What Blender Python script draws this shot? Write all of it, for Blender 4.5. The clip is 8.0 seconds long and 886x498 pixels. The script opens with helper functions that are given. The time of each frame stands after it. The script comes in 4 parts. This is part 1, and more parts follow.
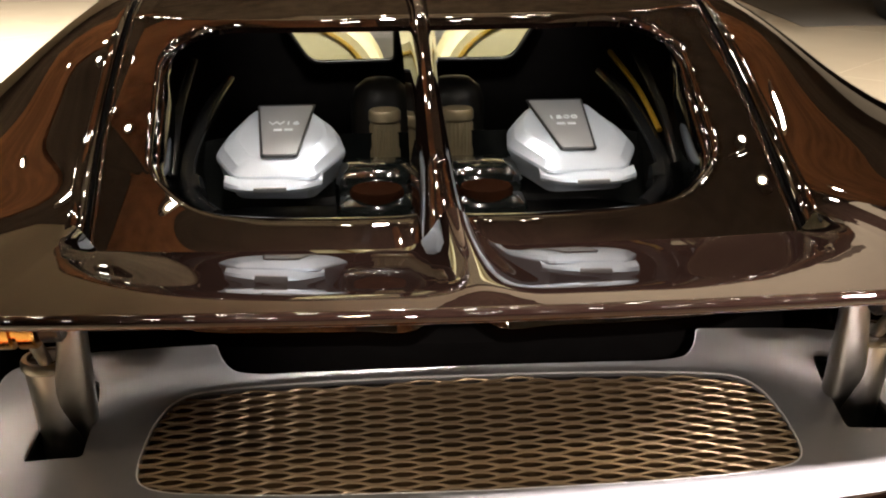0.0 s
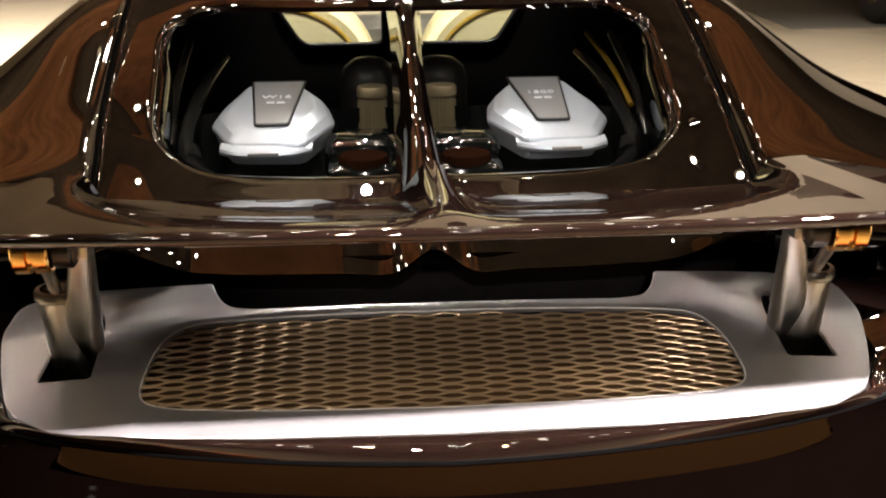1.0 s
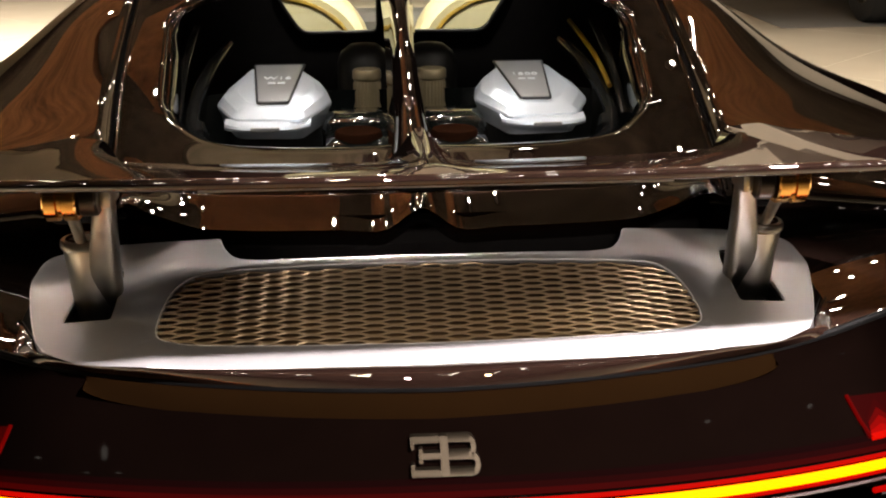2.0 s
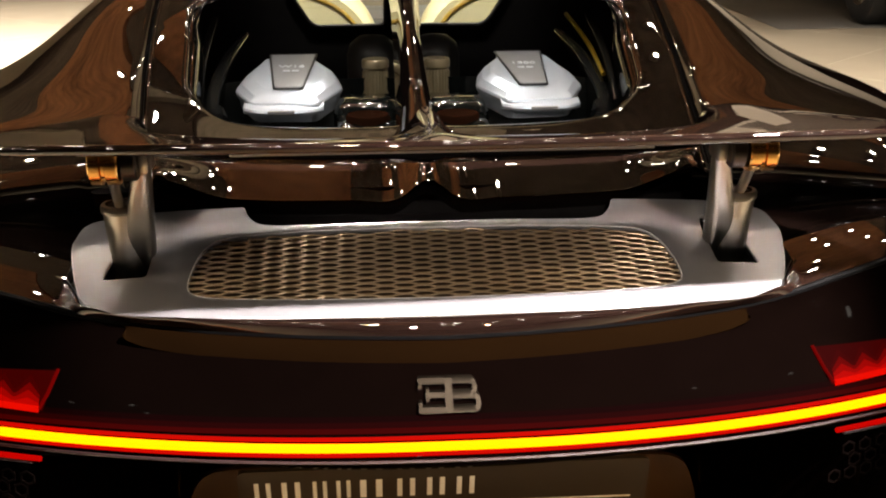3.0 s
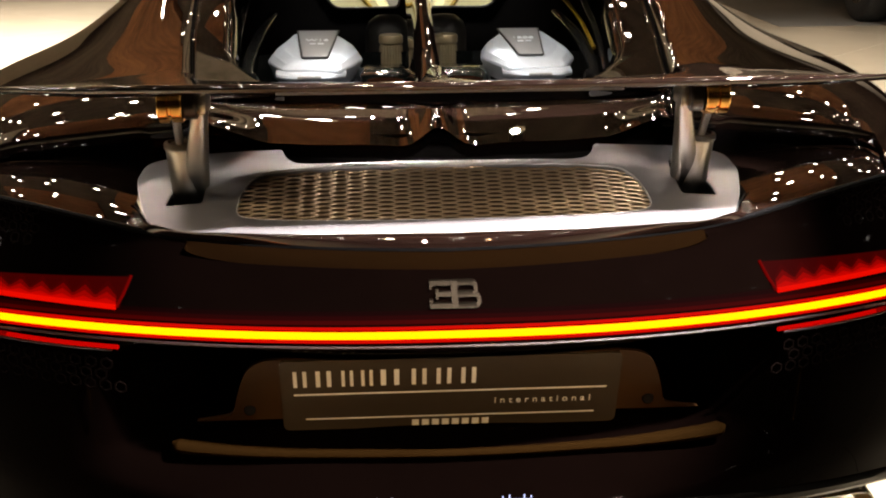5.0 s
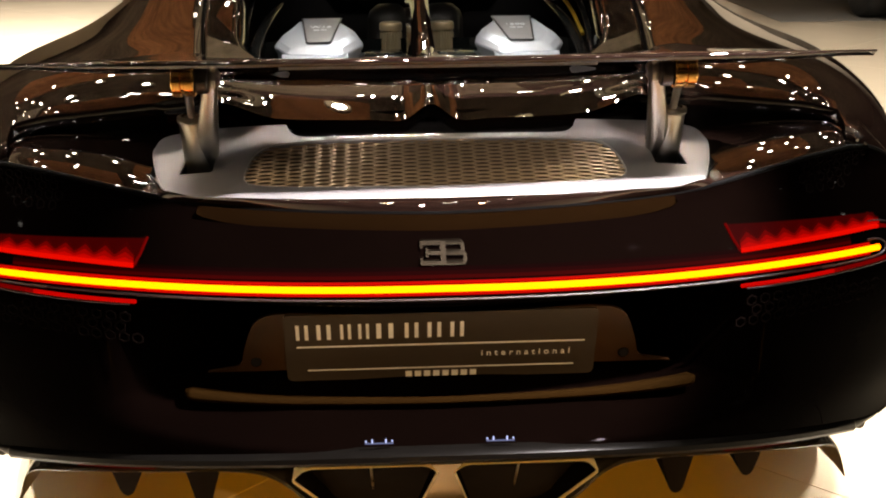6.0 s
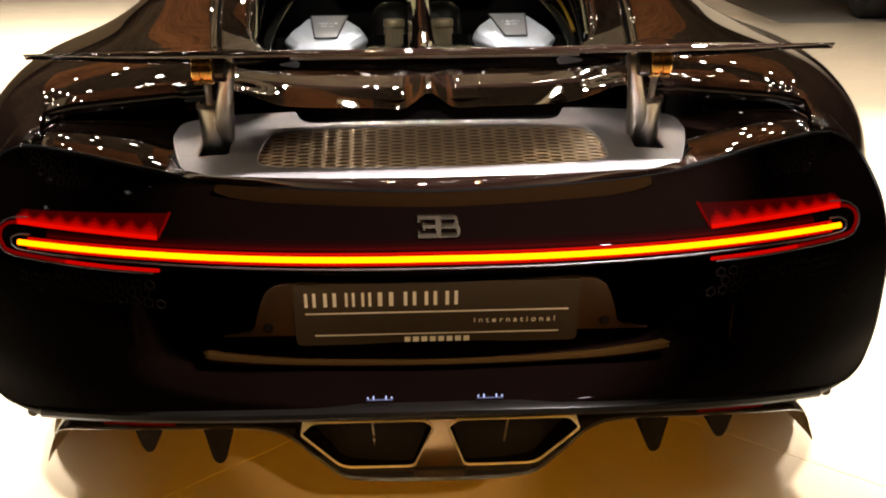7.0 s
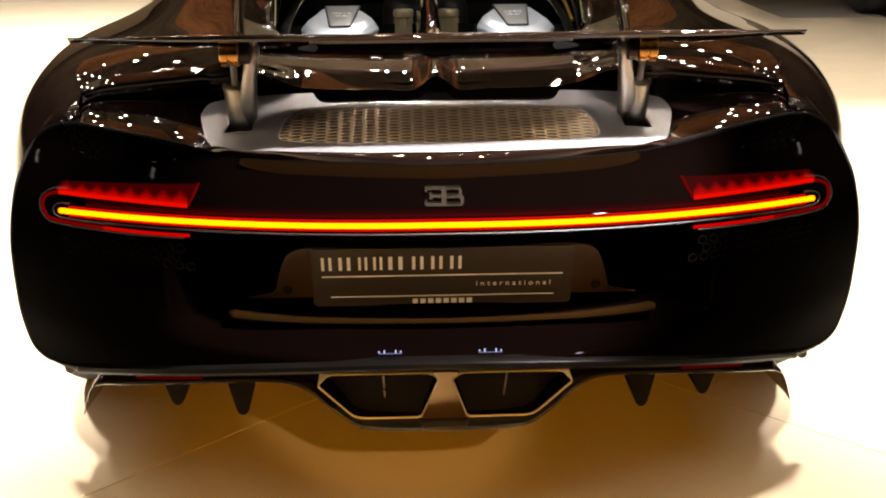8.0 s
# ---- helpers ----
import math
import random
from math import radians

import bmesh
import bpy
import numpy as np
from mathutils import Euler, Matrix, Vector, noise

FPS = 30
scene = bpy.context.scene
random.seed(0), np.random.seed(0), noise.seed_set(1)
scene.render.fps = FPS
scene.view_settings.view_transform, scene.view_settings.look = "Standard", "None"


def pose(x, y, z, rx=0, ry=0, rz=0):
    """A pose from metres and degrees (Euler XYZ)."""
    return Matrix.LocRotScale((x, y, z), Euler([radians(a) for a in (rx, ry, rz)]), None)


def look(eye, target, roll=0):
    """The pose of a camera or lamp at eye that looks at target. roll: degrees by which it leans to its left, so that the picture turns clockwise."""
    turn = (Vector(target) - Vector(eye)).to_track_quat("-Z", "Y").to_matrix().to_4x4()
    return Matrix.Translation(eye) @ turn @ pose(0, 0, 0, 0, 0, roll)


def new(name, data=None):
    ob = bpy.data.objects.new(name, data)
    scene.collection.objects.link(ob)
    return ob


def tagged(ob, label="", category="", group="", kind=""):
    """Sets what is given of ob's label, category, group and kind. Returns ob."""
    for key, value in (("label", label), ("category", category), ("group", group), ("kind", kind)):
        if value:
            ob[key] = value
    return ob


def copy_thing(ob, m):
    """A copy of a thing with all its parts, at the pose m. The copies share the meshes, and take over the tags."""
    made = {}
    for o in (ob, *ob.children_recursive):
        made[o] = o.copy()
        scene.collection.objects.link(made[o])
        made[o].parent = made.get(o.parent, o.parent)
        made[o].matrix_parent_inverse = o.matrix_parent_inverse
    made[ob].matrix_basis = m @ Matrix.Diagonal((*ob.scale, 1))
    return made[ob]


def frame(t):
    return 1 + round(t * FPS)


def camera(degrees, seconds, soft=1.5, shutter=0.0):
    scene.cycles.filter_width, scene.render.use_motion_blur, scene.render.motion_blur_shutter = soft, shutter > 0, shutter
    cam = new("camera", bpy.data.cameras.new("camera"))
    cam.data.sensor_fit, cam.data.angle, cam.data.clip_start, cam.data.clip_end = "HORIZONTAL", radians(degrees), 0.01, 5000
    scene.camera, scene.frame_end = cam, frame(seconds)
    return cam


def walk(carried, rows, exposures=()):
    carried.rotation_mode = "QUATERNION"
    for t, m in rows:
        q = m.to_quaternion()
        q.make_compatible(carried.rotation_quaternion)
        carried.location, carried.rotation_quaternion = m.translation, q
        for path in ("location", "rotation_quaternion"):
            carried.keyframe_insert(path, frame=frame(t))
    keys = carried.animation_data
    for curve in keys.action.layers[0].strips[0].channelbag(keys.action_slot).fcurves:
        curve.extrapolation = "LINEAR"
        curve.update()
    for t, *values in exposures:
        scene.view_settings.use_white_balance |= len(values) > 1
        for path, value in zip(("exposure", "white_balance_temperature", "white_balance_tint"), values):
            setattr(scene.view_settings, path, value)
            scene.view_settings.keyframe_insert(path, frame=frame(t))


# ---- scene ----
cam = camera(40.0, 8.0, soft=2.0)
PATH = [
    (0, (-0.095, -0.906, 1.453), (0.021, 0.986, 0.815), -0.56),
    (0.5, (-0.091, -0.971, 1.436), (0.030, 0.923, 0.806), -0.45),
    (1, (-0.083, -1.045, 1.422), (0.041, 0.850, 0.796), -0.41),
    (1.5, (-0.078, -1.125, 1.414), (0.050, 0.771, 0.790), -0.38),
    (3, (-0.093, -1.366, 1.409), (0.031, 0.533, 0.793), -0.33),
    (3.5, (-0.105, -1.450, 1.403), (0.015, 0.450, 0.790), -0.27),
    (4, (-0.110, -1.538, 1.396), (0.004, 0.363, 0.786), -0.34),
    (4.5, (-0.118, -1.619, 1.398), (-0.004, 0.283, 0.788), -0.27),
    (6, (-0.088, -1.878, 1.388), (0.003, 0.024, 0.778), -0.55),
    (6.5, (-0.081, -1.977, 1.396), (0.004, -0.074, 0.788), -0.49),
    (7, (-0.078, -2.079, 1.401), (0.002, -0.176, 0.794), -0.48),
    (7.5, (-0.077, -2.176, 1.407), (-0.004, -0.274, 0.793), -0.46),
    (8, (-0.083, -2.296, 1.413), (-0.015, -0.394, 0.799), -0.38),
]
walk(cam, [(t, look(eye, target, roll)) for t, eye, target, roll in PATH])

# ---- light and sky ----
scene.view_settings.exposure = 0.25
world = bpy.data.worlds.new("world")
scene.world = world
world.use_nodes = True
world.node_tree.nodes["Background"].inputs[0].default_value = (0.35, 0.27, 0.2, 1)
world.node_tree.nodes["Background"].inputs[1].default_value = 0.02


def lamp(name, kind, eye, target, watts, colour, size, angle=60.0, blend=0.5):
    data = bpy.data.lights.new(name, kind)
    data.energy, data.color = watts, colour
    if kind == "SPOT":
        data.spot_size, data.spot_blend, data.shadow_soft_size = radians(angle), blend, size
    else:
        data.shape, data.size = "DISK", size
    ob = new(name, data)
    ob.matrix_world = look(eye, target)
    return tagged(ob, category="lamp", kind="structure")


WARM = (1.0, 0.94, 0.87)
lamp("spot_key", "SPOT", (1.6, -1.05, 3.1), (0.12, 0.12, 0.87), 3650, (1.0, 0.885, 0.87), 0.06, 18.5, 0.25)
# Unseen amber lamps, added to turn plate, exhaust and shaded floor golden.
lamp("fill_back", "SPOT", (0.9, -4.6, 3.1), (0.0, 0.1, 0.45), 420, (1.0, 0.58, 0.22), 0.04, 8)
for x in (-0.5, 0.5):
    lamp("fill_rear_floor", "SPOT", (x, -9.4, 3.1), (x * 0.9, -0.35, 0.0), 2600, (1.0, 0.41, 0.01), 0.3, 7.2, 0.5)
lamp("spot_mesh", "SPOT", (-0.3, -1.85, 3.1), (0.0, 0.15, 0.87), 45, (1.0, 0.75, 0.45), 0.04, 20)
lamp("spot_deck", "SPOT", (-0.1, -4.8, 3.1), (0.08, 0.24, 0.9), 420, (1.0, 0.88, 0.78), 0.04, 7.5, 0.8)
# Added lamp that brightens the seats through the roof panes.
lamp("fill_seats", "SPOT", (0.0, 1.45, 3.1), (0.0, 1.9, 1.0), 340, (1.0, 0.95, 0.85), 0.04, 26)
# Unseen lamp, added to raise the bright band on the silver panel.
lamp("fill_front", "SPOT", (0.0, 3.85, 3.1), (0.0, 0.36, 0.94), 240, (1.0, 0.95, 0.92), 0.03, 13)
lamp("spot_engine", "SPOT", (0.1, 0.1, 3.1), (0.0, 1.0, 0.95), 72, (0.93, 0.97, 1.0), 0.04, 22)
for x in (-1, 1):
    lamp("spot_flank", "SPOT", (x * 2.7, 2.25, 3.1), (x * 2.7, 2.25, 0.0), 1400, WARM, 0.1, 84, 0.3)
    lamp("spot_corner", "SPOT", (x * 1.35, 0.2, 3.1), (x * 2.6, 0.25, 0.0), 490, WARM, 0.08, 80, 0.3)
lamp("spot_far", "SPOT", (-3.0, 7.0, 3.1), (-2.9, 7.5, 0.0), 2200, WARM, 0.04, 120)
lamp("spot_ahead", "SPOT", (0.9, 8.2, 3.1), (0.8, 8.4, 0.0), 1200, WARM, 0.04, 80)
# Unseen lamps, added to light the far wall that the wing mirrors.
for x in (2.6, 6.0):
    lamp("fill_wall", "SPOT", (x, 11.6, 3.1), (x, 14.4, 1.4), 300, WARM, 0.05, 140)
lamp("spot_side", "SPOT", (3.0, 5.2, 3.1), (2.9, 5.4, 0.0), 550, WARM, 0.04, 110)


# ---- materials ----
def material(name, base, rough=0.5, metal=0.0, coat=0.0, vary=0.12, scale=30.0, bump=0.0, spec=0.5, coat_rough=0.02, uneven=0.15):
    m = bpy.data.materials.new(name)
    m.use_nodes = True
    nt = m.node_tree
    b = nt.nodes["Principled BSDF"]
    b.inputs["Metallic"].default_value = metal
    b.inputs["Roughness"].default_value = rough
    b.inputs["Specular IOR Level"].default_value = spec
    b.inputs["Coat Weight"].default_value = coat
    b.inputs["Coat Roughness"].default_value = coat_rough
    co = nt.nodes.new("ShaderNodeTexCoord")
    fine = nt.nodes.new("ShaderNodeTexNoise")
    fine.inputs["Scale"].default_value, fine.inputs["Detail"].default_value = scale, 6
    wide = nt.nodes.new("ShaderNodeTexNoise")
    wide.inputs["Scale"].default_value, wide.inputs["Detail"].default_value = scale / 12, 3
    for n in (fine, wide):
        nt.links.new(co.outputs["Object"], n.inputs["Vector"])
    add = nt.nodes.new("ShaderNodeMath")
    add.operation = "ADD"
    nt.links.new(fine.outputs["Fac"], add.inputs[0])
    nt.links.new(wide.outputs["Fac"], add.inputs[1])
    ramp = nt.nodes.new("ShaderNodeMapRange")
    ramp.inputs["From Min"].default_value, ramp.inputs["From Max"].default_value = 0.6, 1.4
    nt.links.new(add.outputs[0], ramp.inputs["Value"])
    mix = nt.nodes.new("ShaderNodeMix")
    mix.data_type = "RGBA"
    mix.inputs["A"].default_value = (*[c * (1 - vary) for c in base], 1)
    mix.inputs["B"].default_value = (*[min(1, c * (1 + vary)) for c in base], 1)
    nt.links.new(ramp.outputs[0], mix.inputs["Factor"])
    nt.links.new(mix.outputs["Result"], b.inputs["Base Color"])
    rr = nt.nodes.new("ShaderNodeMapRange")
    rr.inputs["To Min"].default_value, rr.inputs["To Max"].default_value = rough * (1 - uneven), min(1, rough * (1 + uneven))
    nt.links.new(fine.outputs["Fac"], rr.inputs["Value"])
    nt.links.new(rr.outputs[0], b.inputs["Roughness"])
    if bump:
        bp = nt.nodes.new("ShaderNodeBump")
        bp.inputs["Strength"].default_value, bp.inputs["Distance"].default_value = bump, 0.002
        nt.links.new(fine.outputs["Fac"], bp.inputs["Height"])
        nt.links.new(bp.outputs[0], b.inputs["Normal"])
    return m


def glow(name, colour, strength):
    m = bpy.data.materials.new(name)
    m.use_nodes = True
    b = m.node_tree.nodes["Principled BSDF"]
    b.inputs["Base Color"].default_value = (0.0008, 0.0003, 0.0003, 1)
    b.inputs["Emission Color"].default_value = (*colour, 1)
    b.inputs["Specular IOR Level"].default_value = 0.0
    b.inputs["Emission Strength"].default_value = strength
    return m


PAINT = material("brown_black_paint", (0.006, 0.0031, 0.0023), 0.5, 0.0, 1.0, 0.15, 60, coat_rough=0.008, spec=0.0)
PAINT.node_tree.nodes["Principled BSDF"].inputs["Coat IOR"].default_value = 1.85
FASCIA = material("gloss_black_fascia", (0.0008, 0.0004, 0.0003), 0.03, 0.0, 0.0, 0.2, 40, spec=0.5)
FASCIA.node_tree.nodes["Principled BSDF"].inputs["IOR"].default_value = 1.02
BAYRIM = material("gloss_black_roll", (0.002, 0.002, 0.002), 0.02, 0.0, 0.0, 0.2, 40, spec=0.4)
LINER = material("gloss_black_liner", (0.008, 0.009, 0.008), 0.08, 0, 0.8, 0.2, 40)
# Flat black for trim and for hollows where only shade shows.
VOID = material("trim_and_shade_black", (0.011, 0.010, 0.010), 0.9, 0, 0, 0.2, 40, spec=0.0)
BORE = material("exhaust_bore_black", (0.003, 0.0025, 0.002), 0.5, 0, 0, 0.3, 40, spec=0.0)
BLACK = material("satin_black", (0.014, 0.013, 0.012), 0.4, 0, 0, 0.2, 40)
VENT = material("black_honeycomb", (0.003, 0.002, 0.0017), 0.8, 0, 0, 0.2, 80, spec=0.0)
STEP = material("gloss_black_step", (0.004, 0.004, 0.0046), 0.16, 0, 0.0, 0.2, 80, spec=0.5)
STEP.node_tree.nodes["Principled BSDF"].inputs["IOR"].default_value = 1.9
BRACKET = material("dark_cast_metal", (0.06, 0.052, 0.045), 0.35, 1.0, 0, 0.15, 60)
CARBON = material("dark_plastic", (0.012, 0.012, 0.012), 0.16, 0, 0.3, 0.25, 80)
SILVER = material("satin_aluminium", (0.44, 0.43, 0.438), 0.28, 0.72, 0, 0.03, 90, uneven=0.015)
# Paler aluminium: the edges' highlights are put into the colour.
SILVERGLINT = material("aluminium_edge_glint", (0.85, 0.83, 0.81), 0.5, 0.2, 0, 0.03, 90)
STRUT = material("brushed_titanium", (0.55, 0.52, 0.46), 0.3, 1.0, 0, 0.08, 60)
BRONZE = material("bronze_bushing", (0.75, 0.42, 0.12), 0.2, 1.0, 0, 0.06, 60)
MESH = material("bronze_mesh", (0.36, 0.26, 0.16), 0.32, 0.5, 0, 0.12, 60)
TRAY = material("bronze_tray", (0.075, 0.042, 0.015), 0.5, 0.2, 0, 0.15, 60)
COVER = material("satin_silver_cover", (0.6, 0.65, 0.72), 0.4, 0.45, 0, 0.03, 80)
COVERGREY = material("grey_inset_plate", (0.42, 0.42, 0.42), 0.35, 0.5, 0, 0.05, 80)
BRONZEDARK = material("dark_bronze", (0.10, 0.06, 0.028), 0.5, 0.3, 0, 0.1, 60)
CHROME = material("polished_metal", (0.5, 0.45, 0.37), 0.28, 1.0, 0, 0.05, 60)
EMBLEM = material("dull_gold_badge", (0.032, 0.026, 0.018), 0.4, 1.0, 0, 0.06, 60)
FASCIA_RIM = material("dark_panel_edge", (0.002, 0.002, 0.002), 0.35, 0.0, 0.0, 0.2, 40, spec=0.05)
# Brown sheen of the tail lip's underside, put into a matte colour.
COVE = material("cove_reflection_brown", (0.0026, 0.0012, 0.0004), 0.5, 0, 0.0, 0.1, 60, spec=0.0)
SHELF = material("brown_ledge", (0.0055, 0.0027, 0.0007), 0.5, 0, 0.0, 0.1, 60, spec=0.0)
LIP = material("satin_dark_lip", (0.002, 0.0018, 0.0016), 0.3, 0, 0, 0.1, 60, spec=0.05)
EXRIM = material("gold_exhaust_rim", (0.95, 0.8, 0.46), 0.35, 0.25, 0, 0.06, 60)
EXGOLD = material("titanium_exhaust", (0.32, 0.23, 0.11), 0.35, 1.0, 0, 0.08, 40)
EDGE = material("grey_edge", (0.035, 0.032, 0.03), 0.22, 0.2, 0.4, 0.08, 60)
PLATE = material("number_plate_grey", (0.045, 0.037, 0.029), 0.35, 0, 0.3, 0.06, 80)
HOLDER = material("plate_bracket", (0.045, 0.023, 0.009), 0.3, 0, 0.4, 0.08, 60)
WHITE = material("white_print", (0.84, 0.86, 0.88), 0.5, 0, 0, 0.04, 90)
TYRE = material("black_rubber", (0.012, 0.012, 0.012), 0.7, 0, 0, 0.2, 50, 0.2)
CREAM = material("cream_leather", (0.72, 0.63, 0.36), 0.5, 0, 0, 0.06, 60, 0.15)
GREYTRIM = material("grey_trim", (0.35, 0.34, 0.32), 0.5, 0, 0, 0.06, 60)
YELLOW = material("yellow_stripe", (0.3, 0.18, 0.012), 0.4, 0, 0.3, 0.06, 60)
REDCAP = material("brown_cap", (0.016, 0.006, 0.003), 0.5, 0.0, 0.0, 0.1, 60, spec=0.0)
FLOOR = material("polished_cream_stone", (0.74, 0.61, 0.43), 0.16, 0, 0, 0.03, 3, spec=0.5)
JOINT = material("floor_joint", (0.3, 0.22, 0.14), 0.6, 0, 0, 0.1, 30)
CARPET = material("grey_floor_covering", (0.2, 0.18, 0.15), 0.8, 0, 0, 0.1, 30, 0.2)
CEIL = material("dark_ceiling", (0.048, 0.038, 0.029), 0.6, 0, 0, 0.7, 9, spec=0.0)
CEILGREY = material("grey_ceiling_panel", (0.2, 0.175, 0.142), 0.7, 0, 0, 0.55, 10, spec=0.0)
CEILBROWN = material("brown_ceiling_panel", (0.155, 0.071, 0.034), 0.6, 0, 0, 0.6, 10, spec=0.0)
CEILBEIGE = material("beige_ceiling_panel", (0.07, 0.054, 0.034), 0.7, 0, 0, 0.6, 10, spec=0.0)
DARKWALL = material("dark_brown_wall", (0.05, 0.03, 0.02), 0.7, 0, 0, 0.1, 3)
WALL = material("beige_wall", (0.5, 0.4, 0.28), 0.8, 0, 0, 0.06, 3, 0.1)
GLASS = bpy.data.materials.new("clear_glass")
GLASS.use_nodes = True
nt = GLASS.node_tree
nt.nodes.remove(nt.nodes["Principled BSDF"])
clear, gloss, blend = nt.nodes.new("ShaderNodeBsdfTransparent"), nt.nodes.new("ShaderNodeBsdfGlossy"), nt.nodes.new("ShaderNodeMixShader")
gloss.inputs["Roughness"].default_value, blend.inputs[0].default_value = 0.01, 0.07
clear.inputs["Color"].default_value = (0.9, 0.93, 0.9, 1)
nt.links.new(clear.outputs[0], blend.inputs[1])
nt.links.new(gloss.outputs[0], blend.inputs[2])
nt.links.new(blend.outputs[0], nt.nodes["Material Output"].inputs[0])
LED = glow("amber_light_bar", (1.0, 0.165, 0.0), 5.0)
LEDEDGE = glow("red_light_guide", (1.0, 0.004, 0.0), 0.7)
GUIDE = material("unlit_light_guide", (0.013, 0.005, 0.005), 0.5, 0, 0.0, 0.05, 60)
TOOTH = [glow("red_lamp_and_strip_glow", (1.0, 0.002, 0.0), s) for s in (0.46, 0.28, 0.13, 0.045)]
LAMPDIM = glow("dim_white_lamp", (0.5, 0.55, 1.0), 0.25)
LAMPBLUE = glow("small_white_lamp", (0.55, 0.6, 1.0), 1.2)
BRASSDIM = material("dull_brass", (0.3, 0.23, 0.13), 0.35, 0.6, 0, 0.1, 60)
# Lamp lens; its even emission also stands in for bloom between the teeth.
REDLENS = glow("red_lens_glow", (1.0, 0.003, 0.0), 0.036)
# Fading halo of the light bar, as ever weaker emission.
REDDIM = [glow("dim_red_halo", (1.0, 0.003, 0.0), s) for s in (0.045, 0.014, 0.004)]
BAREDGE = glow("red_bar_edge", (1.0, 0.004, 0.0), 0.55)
SPOTGLOW = glow("spot_bulb", (1.0, 0.92, 0.8), 230.0)


# ---- mesh helpers ----
def part(name, bm, mat, parent, label="", smooth=True, normals=True):
    if normals:
        bmesh.ops.recalc_face_normals(bm, faces=bm.faces)
    me = bpy.data.meshes.new(name)
    bm.to_mesh(me)
    bm.free()
    if smooth:
        me.shade_smooth()
        me.set_sharp_from_angle(angle=radians(38))
    me.materials.append(mat)
    ob = new(name, me)
    if parent is not None:
        ob.parent = parent
    if label:
        tagged(ob, label)
    return ob


def thing(name, label, category, group="", kind="", at=(0, 0, 0)):
    ob = new(name)
    ob.location = at
    return tagged(ob, label, category, group, kind)


def sheet(rows, closed=False, bm=None):
    """A surface through rows of points; closed joins each row's ends."""
    bm = bm or bmesh.new()
    vs = [[bm.verts.new(p) for p in row] for row in rows]
    for a, b in zip(vs, vs[1:]):
        n = len(a)
        for i in range(n if closed else n - 1):
            j = (i + 1) % n
            bm.faces.new((a[i], a[j], b[j], b[i]))
    return bm


def cap(bm, pts):
    bm.faces.new([bm.verts.new(p) for p in pts])


def box(size, at=(0, 0, 0), bevel=0.0, bm=None, turn=None):
    one = bmesh.new()
    bmesh.ops.create_cube(one, size=1.0)
    bmesh.ops.scale(one, vec=size, verts=one.verts)
    if bevel:
        bmesh.ops.bevel(one, geom=one.edges[:], offset=bevel, segments=2, affect="EDGES", profile=0.5)
    if turn is not None:
        bmesh.ops.transform(one, matrix=turn, verts=one.verts)
    bmesh.ops.translate(one, vec=at, verts=one.verts)
    if bm is None:
        return one
    me = bpy.data.meshes.new("tmp")
    one.to_mesh(me)
    one.free()
    bm.from_mesh(me)
    bpy.data.meshes.remove(me)
    return bm


def tube(path, radius, sides=10, closed=False, flat=1.0, ends=True, bm=None):
    """A tube along a path; radius may be a list, flat squeezes it along the second axis."""
    bm = bm or bmesh.new()
    pts = [Vector(p) for p in path]
    n = len(pts)
    rows = []
    side = None
    for i, p in enumerate(pts):
        a = pts[(i - 1) % n] if closed or i else p
        b = pts[(i + 1) % n] if closed or i < n - 1 else p
        way = (b - a).normalized()
        if side is None:
            side = way.cross(Vector((0, 0, 1)) if abs(way.z) < 0.9 else Vector((0, 1, 0))).normalized()
        side = (side - way * side.dot(way)).normalized()
        up = way.cross(side)
        r = radius[i] if isinstance(radius, (list, tuple)) else radius
        rows.append([p + r * (math.cos(t) * side + flat * math.sin(t) * up) for t in (2 * math.pi * k / sides for k in range(sides))])
    if closed:
        rows.append(rows[0])
    sheet(rows, True, bm)
    if ends and not closed:
        cap(bm, rows[0])
        cap(bm, rows[-1])
    if closed:
        bmesh.ops.remove_doubles(bm, verts=bm.verts, dist=1e-6)
    return bm


def lathe(profile, segments=32, axis="z", bm=None):
    """Turns (radius, height) pairs round an axis."""
    rows = []
    for r, h in profile:
        ring = []
        for k in range(segments):
            t = 2 * math.pi * k / segments
            c, s = r * math.cos(t), r * math.sin(t)
            ring.append({"z": (c, s, h), "x": (h, c, s), "y": (c, h, s)}[axis])
        rows.append(ring)
    return sheet(rows, True, bm)


def curve(points, steps=8, closed=False):
    """A smooth line through a few points."""
    pts = [Vector(p) for p in points]
    n, out = len(pts), []
    for i in range(n if closed else n - 1):
        if closed:
            a, b, c, d = (pts[(i + k) % n] for k in (-1, 0, 1, 2))
        else:
            a, b, c, d = pts[max(i - 1, 0)], pts[i], pts[i + 1], pts[min(i + 2, n - 1)]
        for k in range(steps):
            t = k / steps
            out.append(0.5 * (2 * b + (c - a) * t + (2 * a - 5 * b + 4 * c - d) * t * t + (3 * b - a - 3 * c + d) * t ** 3))
    if not closed:
        out.append(pts[-1])
    return out


def rounded(points, radii, steps=6):
    """A closed outline with its corners rounded."""
    out, n = [], len(points)
    for i, p in enumerate(points):
        p, a, b = Vector(p), Vector(points[i - 1]), Vector(points[(i + 1) % n])
        r = radii[i] if isinstance(radii, (list, tuple)) else radii
        u, v = (a - p), (b - p)
        s, e = p + u.normalized() * min(r, u.length * 0.49), p + v.normalized() * min(r, v.length * 0.49)
        for k in range(steps + 1):
            t = k / steps
            out.append((1 - t) ** 2 * s + 2 * t * (1 - t) * p + t * t * e)
    return out


